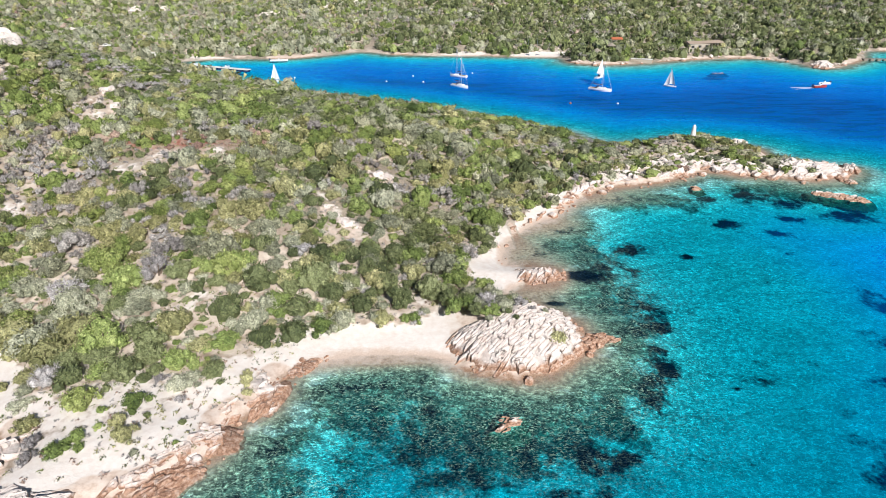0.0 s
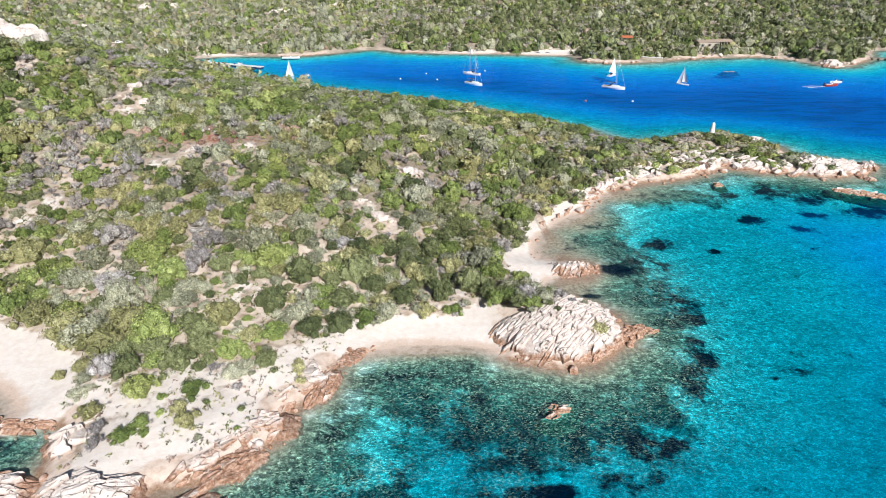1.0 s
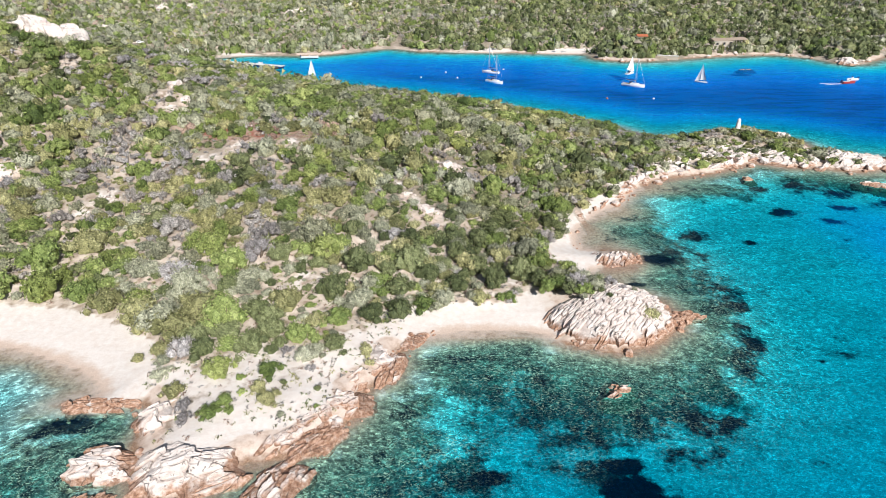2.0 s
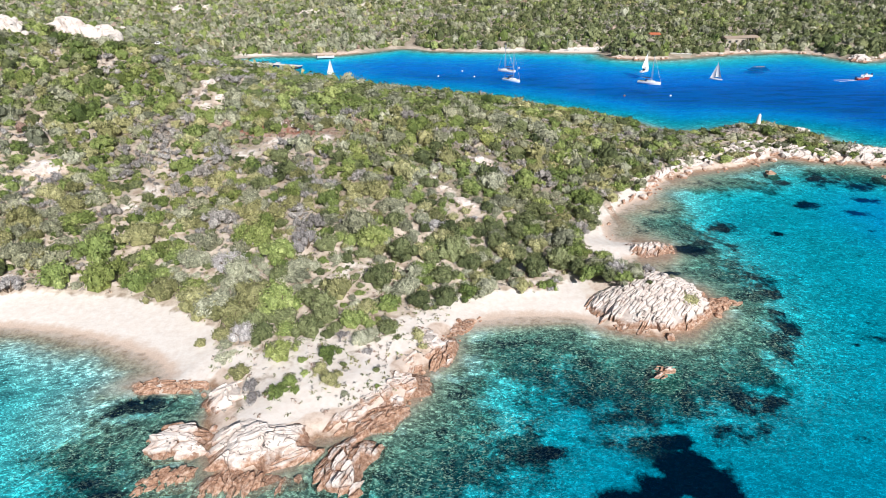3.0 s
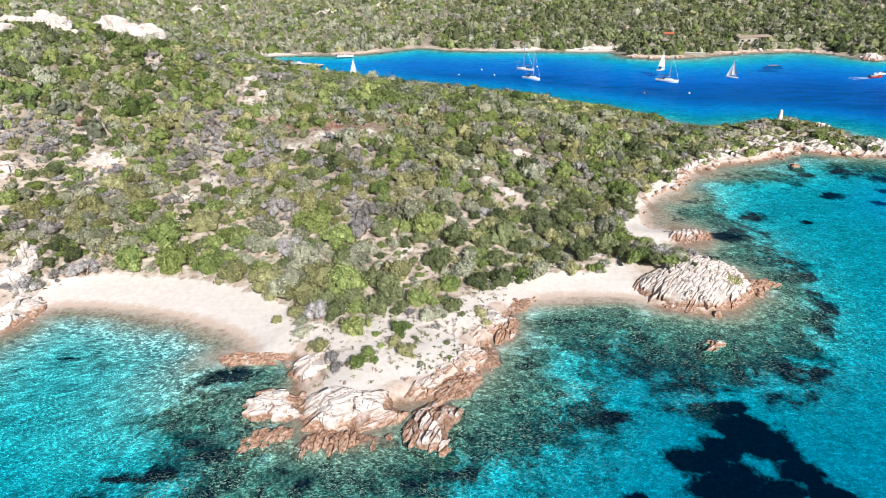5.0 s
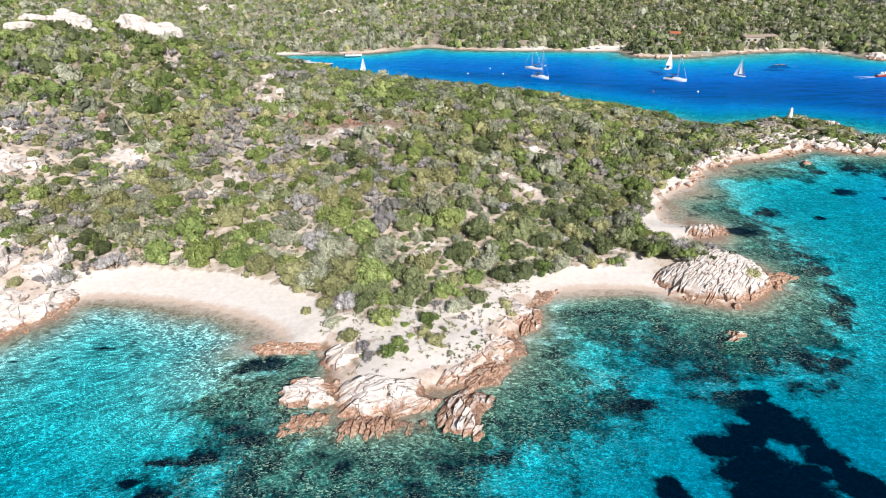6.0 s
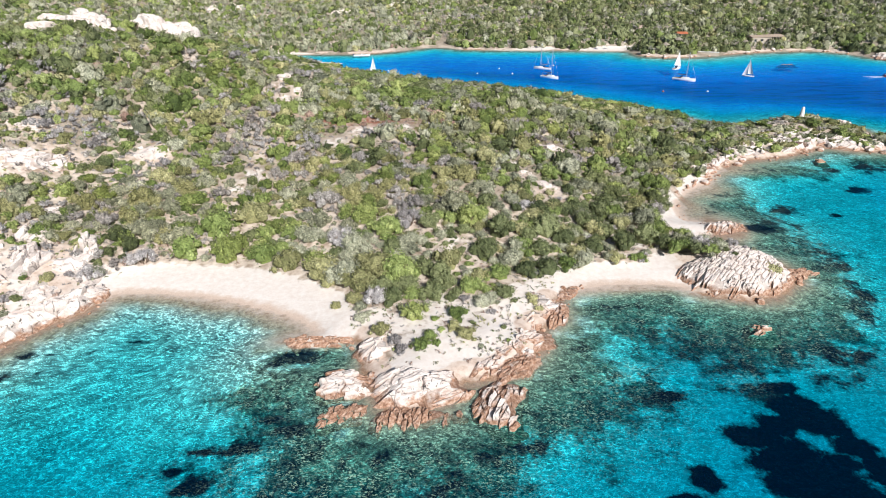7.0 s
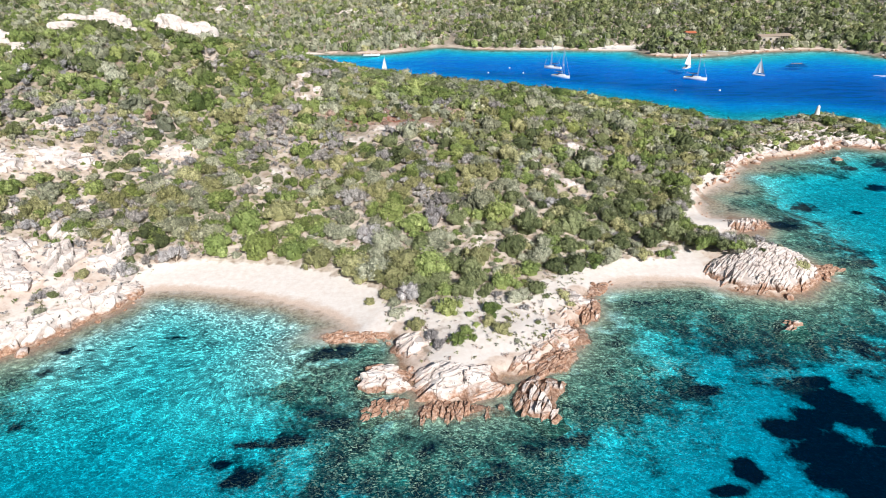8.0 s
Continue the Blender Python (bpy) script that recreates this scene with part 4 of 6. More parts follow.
for i, (x, y, r, h) in enumerate([(166, 378, 5, 3), (158, 371, 3, 2), (196, 371, 4, 2), (206, 379, 5, 2), (228, 380, 4, 2), (-75, 420, 9, 3), (-60, 430, 7, 2), (-95, 425, 5, 2), (-10, 425, 6, 2), (-170, 345, 4, 2), (-20, 356, 3, 1.2), (-194, 395, 8, 2), (-179, 400, 7, 2), (-207, 346, 5, 1.5), (-199, 351, 4, 1.2), (-147, 358, 4, 1.5), (-176, 340, 3, 2), (-110, 390, 7, 2)]):
    granite_mass(ring(x, y, r, r * 0.6, 0.2 * i, 60 + i), h, 60 + i, 1.8, 0.7, "pale granite outcrop in the far hillside scrub", broken=0.4)


def boulder_mesh(seed):
    rng = random.Random(seed)
    bm = bmesh.new()
    bmesh.ops.create_icosphere(bm, subdivisions=2, radius=1)
    shift = Vector((rng.uniform(0, 50), rng.uniform(0, 50), seed))
    planes = [(Vector((rng.gauss(0, 1), rng.gauss(0, 1), rng.gauss(0, 0.7))).normalized(), rng.uniform(0.6, 0.85)) for _ in range(7)]
    for v in bm.verts:
        for nrm, dist in planes:
            over = v.co.dot(nrm) - dist
            if over > 0:
                v.co -= nrm * over * 0.9
        v.co += v.co.normalized() * 0.16 * noise.noise(v.co * 1.7 + shift)
        v.co.z *= 0.75
    me = bpy.data.meshes.new("boulder")
    bm.to_mesh(me)
    bm.free()
    me.materials.append(M_GRANITE)
    return me


BOULDERS = [boulder_mesh(s) for s in range(8)]
rng = random.Random(4)


def block_mesh(seed, level=3):
    """A weathered granite block: rounded corners, joint faces and a few deep cracks."""
    r = random.Random(seed)
    bm = bmesh.new()
    bmesh.ops.create_icosphere(bm, subdivisions=level, radius=1)
    shift = Vector((r.uniform(0, 50), r.uniform(0, 50), seed * 3.1))
    turn = r.uniform(0, 3)
    axes = [Vector((math.cos(turn), math.sin(turn), r.uniform(-0.2, 0.2))).normalized(), Vector((-math.sin(turn), math.cos(turn), r.uniform(-0.3, 0.3))).normalized(), Vector((r.uniform(-0.3, 0.3), r.uniform(-0.3, 0.3), 1)).normalized()]
    planes = [(a * sign, r.uniform(0.5, 0.74)) for a in axes for sign in (1, -1)]
    planes += [(Vector((r.gauss(0, 1), r.gauss(0, 1), r.gauss(0.3, 0.6))).normalized(), r.uniform(0.66, 0.86)) for _ in range(5)]
    cracks = [(axes[r.randrange(2)], r.uniform(-0.35, 0.35)) for _ in range(3)]
    for v in bm.verts:
        for nrm, dist in planes:
            over = v.co.dot(nrm) - dist
            if over > 0:
                v.co -= nrm * over * 0.93
        out = v.co.normalized()
        v.co += out * (0.13 * noise.noise(v.co * 1.6 + shift) + 0.06 * noise.noise(v.co * 4.5 + shift))
        for nrm, dist in cracks:
            off = abs(v.co.dot(nrm) - dist - 0.1 * noise.noise(v.co * 2.0 + shift))
            if off < 0.07:
                v.co -= out * 0.2 * (1 - off / 0.07)
    me = bpy.data.meshes.new("block")
    bm.to_mesh(me)
    bm.free()
    me.materials.append(M_GRANITE)
    return me


BLOCKS = [block_mesh(40 + s) for s in range(7)]
GREAT_BLOCKS = [block_mesh(60 + s, 4) for s in range(5)]


def block_heap(label, blocks, seed):
    """Granite blocks lying against one another. blocks: rows of x, y, radius x, radius y, rise, turn."""
    r = random.Random(seed)
    ground = height(np.array([b[0] for b in blocks], float), np.array([b[1] for b in blocks], float))
    x0, y0, z0 = blocks[0][0], blocks[0][1], float(ground[0])
    thing = new("granite_outcrop")
    thing.location = (x0, y0, z0)
    for (x, y, rx, ry, rise, turn), g in zip(blocks, ground):
        ob = new("block", GREAT_BLOCKS[r.randrange(5)] if rise > 2.4 else BLOCKS[r.randrange(7)])
        ob.parent = thing
        ob.matrix_basis = pose(x - x0, y - y0, float(g) - z0 + 0.2 * rise, r.uniform(-8, 8), r.uniform(-8, 8), math.degrees(turn)) @ Matrix.Diagonal((rx * 1.35, ry * 1.35, rise * 1.15, 1))
    return tagged(thing, label, "rock")


def loose_blocks(x, y, rx, ry, count, small, large, flat, seed, turn=0.2):
    """Blocks spread over an oval, the largest near its middle."""
    r = random.Random(seed)
    out = []
    for i in range(count):
        a, q = r.uniform(0, 6.28), math.sqrt(r.random()) * (0.35 + 0.65 * i / count)
        size = large * (small / large) ** ((i / count) ** 0.8) * r.uniform(0.75, 1.25)
        px, py = q * rx * math.cos(a), q * ry * math.sin(a)
        out.append((x + px * math.cos(turn) - py * math.sin(turn), y + px * math.sin(turn) + py * math.cos(turn), size * r.uniform(0.9, 1.5), size * r.uniform(0.6, 1.0), size * flat * r.uniform(0.6, 1.3), turn + r.gauss(0, 0.35)))
    return out


block_heap("great white granite tor crowning the hill", [(-125, 160, 3.6, 3.4, 4.8, 0.2), (-119, 160.5, 4.4, 3.6, 4.0, 0.0), (-114.4, 159, 3.0, 2.8, 3.6, 0.1), (-128, 159, 2.2, 2, 3.0, 0.7), (-122, 158, 2.2, 1.6, 3.0, 0.4), (-116.5, 156.8, 2.0, 1.2, 2.2, 0.0), (-130.5, 160, 1.8, 1.4, 1.6, 0.3), (-125.5, 157.2, 1.4, 1.1, 1.8, 1.1)], 1)
block_heap("shattered grey granite tor crowning the hill", loose_blocks(-136.5, 149, 6.5, 6, 38, 0.8, 2.9, 1.2, 2), 2)
block_heap("shattered grey granite tor crowning the hill", loose_blocks(-150, 157, 8, 5, 24, 0.7, 2.6, 1.0, 3), 3)
block_heap("shattered grey granite tor crowning the hill", loose_blocks(-155, 134, 7, 5, 24, 0.6, 2.2, 1.2, 17), 17)
block_heap("pale granite blocks strewn on the hilltop", loose_blocks(-156, 124, 6, 4, 16, 0.5, 1.6, 0.7, 18), 18)
block_heap("pale granite blocks strewn on the hilltop", loose_blocks(-160, 172, 10, 5, 18, 0.7, 2.4, 0.9, 19), 19)
block_heap("pale granite blocks strewn on the hilltop", loose_blocks(-137, 168, 7, 3, 10, 0.6, 1.8, 0.9, 4), 4)
block_heap("shattered grey granite tor crowning the hill", loose_blocks(-147, 143, 5, 4, 24, 0.6, 2.2, 1.1, 20), 20)
block_heap("pale granite blocks strewn on the hilltop", loose_blocks(-149, 127, 5, 4, 20, 0.5, 1.9, 0.8, 21), 21)
block_heap("pale granite blocks strewn on the hilltop", loose_blocks(-146, 116, 4, 3, 14, 0.4, 1.5, 0.7, 22), 22)
block_heap("bare cream granite blocks on the scrubby hill", loose_blocks(-132, 88, 6, 4, 28, 0.5, 2.2, 0.5, 23), 23)
block_heap("cream granite blocks on the slope above the cove", loose_blocks(-103.5, 68, 4, 3, 20, 0.4, 1.6, 0.6, 24), 24)
block_heap("cream granite blocks on the slope above the cove", loose_blocks(-113, 59.5, 5, 4, 24, 0.4, 1.8, 0.5, 25), 25)
block_heap("cream granite blocks on the slope above the cove", loose_blocks(-117.5, 67.5, 4, 4, 20, 0.4, 1.8, 0.6, 26), 26)
block_heap("bare cream granite blocks on the scrubby hill", loose_blocks(-104, 104, 4.6, 2.6, 22, 0.4, 1.5, 0.6, 5), 5)
block_heap("bare cream granite blocks on the scrubby hill", loose_blocks(-123.5, 93.5, 8, 4.2, 44, 0.5, 2.5, 0.5, 6), 6)
block_heap("bare cream granite blocks on the scrubby hill", loose_blocks(-129, 104, 6, 2.6, 22, 0.4, 1.7, 0.6, 7), 7)
block_heap("smooth white granite boulder on the ridge", [(-85, 148, 2.2, 1.4, 1.7, -0.2), (-82.8, 147.4, 1.1, 0.8, 0.8, 0.3)], 8)
block_heap("smooth white granite boulder on the ridge", [(-80, 140, 1.5, 1.1, 1.3, -0.3)], 9)
block_heap("bare cream granite blocks on the scrubby hill", loose_blocks(-14.5, 116, 4.2, 2.4, 18, 0.35, 1.3, 0.6, 10, -0.4), 10)
block_heap("bare cream granite blocks on the scrubby hill", loose_blocks(-19, 96, 3.4, 2.0, 15, 0.3, 1.0, 0.55, 11, -0.4), 11)
block_heap("rust stained granite stones along the wet sand", loose_blocks(-20, 62, 4.5, 1.6, 30, 0.2, 0.9, 0.5, 41, 0.7), 41)
block_heap("rust stained granite stones along the wet sand", loose_blocks(-24.5, 57.5, 2.0, 3.0, 24, 0.25, 1.1, 0.6, 42, 0.4), 42)
block_heap("small pale granite blocks in the scrub", loose_blocks(-23, 101, 1.8, 1.2, 6, 0.3, 0.8, 0.6, 12), 12)
block_heap("low pale granite blocks in the ridge scrub", loose_blocks(28.5, 152, 2.6, 1.4, 7, 0.4, 1.1, 0.6, 13, -0.5), 13)
block_heap("low pale granite blocks in the ridge scrub", loose_blocks(18, 166, 2.6, 1.3, 6, 0.4, 1.0, 0.55, 14, -0.6), 14)
block_heap("cream granite blocks on the slope above the cove", loose_blocks(-113, 80, 5, 3, 14, 0.3, 1.1, 0.7, 15), 15)
block_heap("cream granite blocks on the slope above the cove", loose_blocks(-124, 76, 5, 3, 14, 0.3, 1.4, 0.7, 16), 16)


def strew(line, count, width, small, large):
    """Boulders along a shore line."""
    pts = rounded(line, 6, False)
    for _ in range(count):
        k = rng.randrange(len(pts) - 1)
        p = pts[k] + (pts[k + 1] - pts[k]) * rng.random()
        x, y = p[0] + rng.gauss(0, width), p[1] + rng.gauss(0, width)
        r = small * (large / small) ** (rng.random() ** 2)
        z = max(float(height(np.array([x]), np.array([y]))[0]), -0.3)
        ob = new("boulder", BOULDERS[rng.randrange(8)])
        ob.matrix_world = pose(x, y, z + 0.15 * r, rng.uniform(-20, 20), rng.uniform(-20, 20), rng.uniform(0, 360)) @ Matrix.Diagonal((r * rng.uniform(0.8, 1.3), r * rng.uniform(0.7, 1.1), r, 1))
        tagged(ob, "loose weathered granite boulder on the shore", "rock", "shore boulders")


strew(CLIFF[4:], 26, 0.7, 0.25, 1.1)
strew(LEDGE + POINT[:3], 20, 0.6, 0.2, 0.8)
strew(POINT[6:], 30, 0.7, 0.2, 0.9)
strew(KNOLL, 24, 0.5, 0.2, 0.8)
strew(SPIT[2:] + BAY[:2], 10, 0.8, 0.2, 0.6)
strew(BAY[4:], 40, 0.9, 0.3, 1.2)
strew(HEADLAND[:8], 40, 1.3, 0.4, 1.6)
strew(FAR_SHORE[:9], 40, 1.2, 0.5, 1.8)


# ---- scrub ----
def ico(level):
    bm = bmesh.new()
    bmesh.ops.create_icosphere(bm, subdivisions=level, radius=1)
    v = np.array([p.co[:] for p in bm.verts])
    f = np.array([[p.index for p in face.verts] for face in bm.faces])
    bm.free()
    return v, f


ICO = {1: ico(1)}


def bush(seed, leaves, size, lobes=6, dry=False, tall=0.8, core=2):
    """One bush of radius about 1: (verts, triangles, quads). Clumps of leaves stand off the dark cores of several lobes."""
    r = np.random.default_rng(seed)
    a = 2.4 * np.arange(lobes) + r.normal(0, 0.35, lobes)
    rad = 0.82 * np.sqrt((np.arange(lobes) + 0.3) / lobes) * r.uniform(0.75, 1.15, lobes) * (1 + 0.22 * np.cos(a - r.uniform(0, 6.28)) + 0.16 * np.cos(2 * a + r.uniform(0, 6.28)))
    lr = r.uniform(0.2, 0.42, lobes) * (1.1 - 0.3 * rad)
    c = np.stack([rad * np.cos(a), rad * np.sin(a), tall * (0.72 * np.sqrt(np.maximum(1 - (rad / 1.0) ** 2, 0.02)) - 0.08) * r.uniform(0.62, 1.25, lobes)], 1)
    verts, tris, start = [], [], 0
    if core >= 0:
        v, f = ICO[1]
        centres = [(c[k], lr[k] * (0.72 if dry else 0.86)) for k in range(lobes if core == 2 else 2 if core == 1 else 1)]
        if core < 2 or not dry:
            centres[0] = (np.array((0, 0, 0.3 * tall)), 0.3 if dry else 0.62)
        for mid_, grow in centres:
            verts.append(mid_ + v * grow * r.uniform(0.8, 1.12, (len(v), 1)) * (1, 1, 0.9))
            tris.append(f + start)
            start += len(v)
    k = r.integers(0, lobes, leaves)
    d = r.normal(size=(leaves, 3))
    d[:, 2] = np.abs(d[:, 2]) * 0.9 - 0.2
    d /= np.linalg.norm(d, axis=1)[:, None]
    reach = r.uniform(0.5, 1.2, leaves) if dry else r.uniform(0.8, 1.3, leaves) ** 1.2
    p = c[k] + d * (lr[k] * reach)[:, None]
    p[:, 2] = np.maximum(p[:, 2], 0.02)
    nrm = d + r.normal(size=(leaves, 3)) * 0.5
    nrm /= np.linalg.norm(nrm, axis=1)[:, None]
    t = np.cross(nrm, r.normal(size=(leaves, 3)))
    t /= np.linalg.norm(t, axis=1)[:, None]
    b = np.cross(nrm, t)
    if dry:
        t = d + r.normal(size=(leaves, 3)) * 0.5
        t /= np.linalg.norm(t, axis=1)[:, None]
    l = size * (0.62 if dry else 0.68) * r.uniform(0.5, 1.5, leaves)[:, None]
    w = l * (0.3 if dry else 0.62)
    leaf = np.stack([p - t * l * 0.8 - b * w * 0.8, p - t * l * 0.6 + b * w * 0.9, p + t * l], 1).reshape(-1, 3)
    verts.append(leaf)
    tris.append(start + np.arange(leaves * 3).reshape(-1, 3))
    return np.concatenate(verts), np.concatenate(tris), np.zeros((0, 4), int)


def scrub_stuff(name, kind, places, variants, label, category="scrub"):
    """Many bushes as one mesh. places: rows of x, y, z, radius, height, turn, tone."""
    vs, ts, qs, tones = [], [], [], []
    base = 0
    r = np.random.default_rng(len(places))
    for x, y, z, rad, tall, turn, tone in places:
        v, t, q = variants[r.integers(len(variants))]
        c, s = math.cos(turn), math.sin(turn)
        vs.append(np.stack([x + rad * (c * v[:, 0] - s * v[:, 1]), y + rad * (s * v[:, 0] + c * v[:, 1]), z + tall * v[:, 2]], 1))
        ts.append(t + base)
        qs.append(q + base)
        tones.append(np.full(len(v), tone))
        base += len(v)
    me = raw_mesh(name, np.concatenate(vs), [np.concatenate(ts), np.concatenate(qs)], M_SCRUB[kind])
    give(me, "tone", np.concatenate(tones))
    return tagged(new(name, me), label, category, kind="stuff")


def scatter(seed, x0, x1, y0, y1, gap):
    """Jittered places on a lattice of that gap."""
    r = np.random.default_rng(seed)
    x, y = np.meshgrid(np.arange(x0, x1, gap), np.arange(y0, y1, gap))
    x = x.ravel() + r.uniform(-0.48, 0.48, x.size) * gap
    y = y.ravel() + r.uniform(-0.48, 0.48, y.size) * gap
    return x, y, r


KINDS = ["green", "dark", "olive", "dry", "russet", "sage", "lime"]
KIND_LABEL = {
    "green": "dense green evergreen scrub on the hillside", "dark": "dark green juniper and mastic scrub on the slope", "olive": "yellow green rockrose scrub on the hillside",
    "dry": "leafless silver grey dry scrub on the hillside", "russet": "low russet heath between the bushes", "sage": "grey green aromatic scrub on the hillside", "lime": "bright yellow green young scrub on the hillside",
}


LIME_DRIFT = [(-78, 77, 5, 4), (-60, 71, 5, 3.5), (-88, 99, 4, 5), (-119, 128, 12, 6), (-44, 109, 7, 6), (-96, 143, 10, 6), (-74, 84, 5, 4), (-136, 132, 6, 5), (-66, 96, 9, 6), (-30, 62, 3, 2)]
DARK_DRIFT = [(-4, 108, 10, 9), (12, 121, 12, 10), (-5, 84, 10, 7), (-131, 125, 8, 6), (-37, 74, 6, 5), (-20, 78, 8, 5), (40, 146, 14, 8), (-108, 133, 6, 5), (-50, 62, 4, 4), (6, 95, 5, 8)]
GREY_DRIFT = [(-88, 138, 20, 12), (-120, 104, 8, 6), (-112, 114, 7, 5), (-56, 128, 9, 5), (2, 108, 8, 4), (-55, 87, 7, 5), (-88, 122, 8, 6), (-38, 100, 6, 5), (-120, 82, 12, 8), (-99, 92, 7, 6), (-145, 112, 12, 9), (-30, 138, 10, 6), (-75, 108, 6, 5), (-70, 146, 9, 5), (-8, 128, 8, 5)]


def choose_kinds(x, y, r):
    """Which kind grows where: drifts of one kind, mixed."""
    a = fbm(x / 14, y / 14, 71, 3) + r.normal(0, 0.75, x.size)
    b = fbm(x / 18, y / 18, 83, 3) + r.normal(0, 0.7, x.size)
    a, b = a + 0.8 * blobs(x, y, DARK_DRIFT) - 0.25 * blobs(x, y, GREY_DRIFT), b + 0.7 * blobs(x, y, GREY_DRIFT) - 0.6 * blobs(x, y, LIME_DRIFT)
    kind = np.where(a > 0.6, 1, np.where(a < -0.3, 2, 0))
    kind = np.where((kind != 1) & (blobs(x, y, LIME_DRIFT) + r.normal(0, 0.4, x.size) > 0.7), 6, kind)
    kind = np.where((b < -0.75) | ((b > 0.65) & (b < 0.95)), 5, kind)
    kind = np.where(b >= 0.95, 3, kind)
    kind = np.where((y - 0.3 * x > 152) & (kind != 1) & (r.random(x.size) < 0.3), 0, kind)
    kind = np.where((blobs(x, y, [(-68, 126, 9, 4), (-58, 124, 9, 3.5), (-40, 128, 6, 3)]) > 0.4) & (r.random(x.size) < 0.28), 4, kind)
    kind = np.where(r.random(x.size) < 0.004, 4, kind)
    return kind


# shrubs that stand apart: x, y, radius, kind (0 green, 1 dark, 2 olive, 3 dry, 5 sage, 6 lime)
ON_POINT = [
    (-44.5, 53.2, 2.1, 6), (-38.3, 53.4, 1.6, 0), (-37, 48.2, 1.5, 2), (-43.2, 46, 1.5, 0), (-42, 47.8, 1.2, 0), (-49.2, 50.2, 1.5, 2), (-34, 56.3, 1.8, 5), (-30.5, 58.8, 1.8, 1), (-33, 54, 0.8, 3), (-46.8, 47.3, 1.2, 3), (-45.8, 45, 1.1, 3), (-38.6, 50.2, 1.1, 2),
    (-50.5, 57, 2.4, 3), (-52.5, 53.6, 1.3, 5), (-56.8, 57, 0.9, 2), (-40.5, 49.5, 0.6, 0), (-36, 51.5, 0.5, 1), (-41.5, 52, 0.6, 0), (-35, 46, 0.6, 5), (-31.5, 50.5, 0.5, 1), (-41, 46.4, 0.6, 0), (-44.7, 58.5, 1.9, 0), (-39, 57.5, 1.0, 1),
]
ON_SLOPE = [
    (-48.3, 57.5, 1.9, 1), (-53.5, 61.5, 2.4, 2), (-51.5, 66.5, 3.4, 2), (-47.5, 64.5, 2.6, 0), (-46, 61, 2.0, 1), (-54, 57.8, 1.4, 2), (-46.7, 80.5, 2.3, 3), (-51, 78.5, 2.8, 0), (-42.8, 80, 2.0, 1), (-66.8, 68.8, 2.2, 2), (-62, 69.5, 2.2, 6),
    (-78.5, 72, 2.6, 6), (-72, 71.5, 2.2, 0), (-86, 73, 2.4, 0), (-93, 71, 2.2, 3), (-26.5, 66, 1.7, 1), (-22.5, 67.8, 1.9, 1), (-19, 69.5, 1.6, 0), (-8, 75, 2.0, 1), (-3.5, 77.5, 2.2, 1),
]
ON_CREST = [(-31, 64.5, 1.9, 0), (-36, 60.5, 1.7, 0), (-34.5, 64, 1.5, 2), (-40, 61.5, 1.6, 1), (-39.5, 68, 2.2, 2), (-33, 71.5, 2.2, 1), (-82.5, 80, 3.0, 0), (-59, 76, 2.4, 3), (-23, 73, 2.2, 1), (-14, 74, 1.9, 1), (-77, 84, 3.0, 2), (-30, 78, 2.4, 1)]
ON_KNOLL = [(4, 74.5, 1.8, 1), (1.8, 73.6, 1.7, 1), (6.4, 75, 1.6, 5), (9, 75.5, 1.2, 5), (3.6, 71.6, 1.2, 5), (5.6, 71, 1.3, 3), (0.2, 71.8, 1.5, 0), (2.2, 72.6, 1.6, 0), (4.8, 73.2, 1.5, 3), (6.8, 72.6, 1.2, 5), (5.4, 70, 1.5, 0), (3.2, 70.6, 1.4, 1), (7.4, 70.9, 1.3, 5), (9.6, 71.6, 1.2, 3), (11.2, 70.2, 0.7, 3), (8.6, 68, 0.6, 1), (-0.8, 74.5, 1.9, 1), (8, 73, 1.0, 1), (7.6, 69.4, 0.6, 1), (10.6, 73.2, 0.8, 2), (5, 68.4, 0.6, 5), (13, 70.6, 0.5, 5)]

# near hill and headland: broad old bushes first, smaller ones in the room between them
def growing(seed, gap, keep):
    x, y, r = scatter(seed, -215, 90, 43, 230, gap)
    d = inland(x, y)
    bare = np.maximum(blobs(x, y, BARE), 0.8 * blobs(x, y, ROCKY))
    sparse = blobs(x, y, POINT_GROUND)
    open_ground = fbm(x / 7, y / 7, 41, 4) + 0.5 * sparse
    edge = 2.3 + 1.4 * fbm(x / 5, y / 5, 47, 2) + 0.2 * gap
    ok = (d > edge) & (blobs(x, y, BEACHES) < 0.42) & (open_ground + 1.0 * bare < 1.28) & (y - 0.25 * x < 262) & (x > -110 - 0.75 * (y - 50))
    ok &= ~((bare > 0.5) & (r.random(x.size) < 0.8))
    ok &= ~((sparse > 0.42) & (y < 57) & (r.random(x.size) < 0.75))
    ok &= ~((blobs(x, y, [(9, 67.5, 9, 8)]) > 0.45) & (r.random(x.size) < 0.93))
    ok &= r.random(x.size) < np.where(y > 182 - 0.12 * x, 0.06, keep)
    return x[ok], y[ok], np.clip(np.maximum(bare, sparse), 0, 1)[ok], r


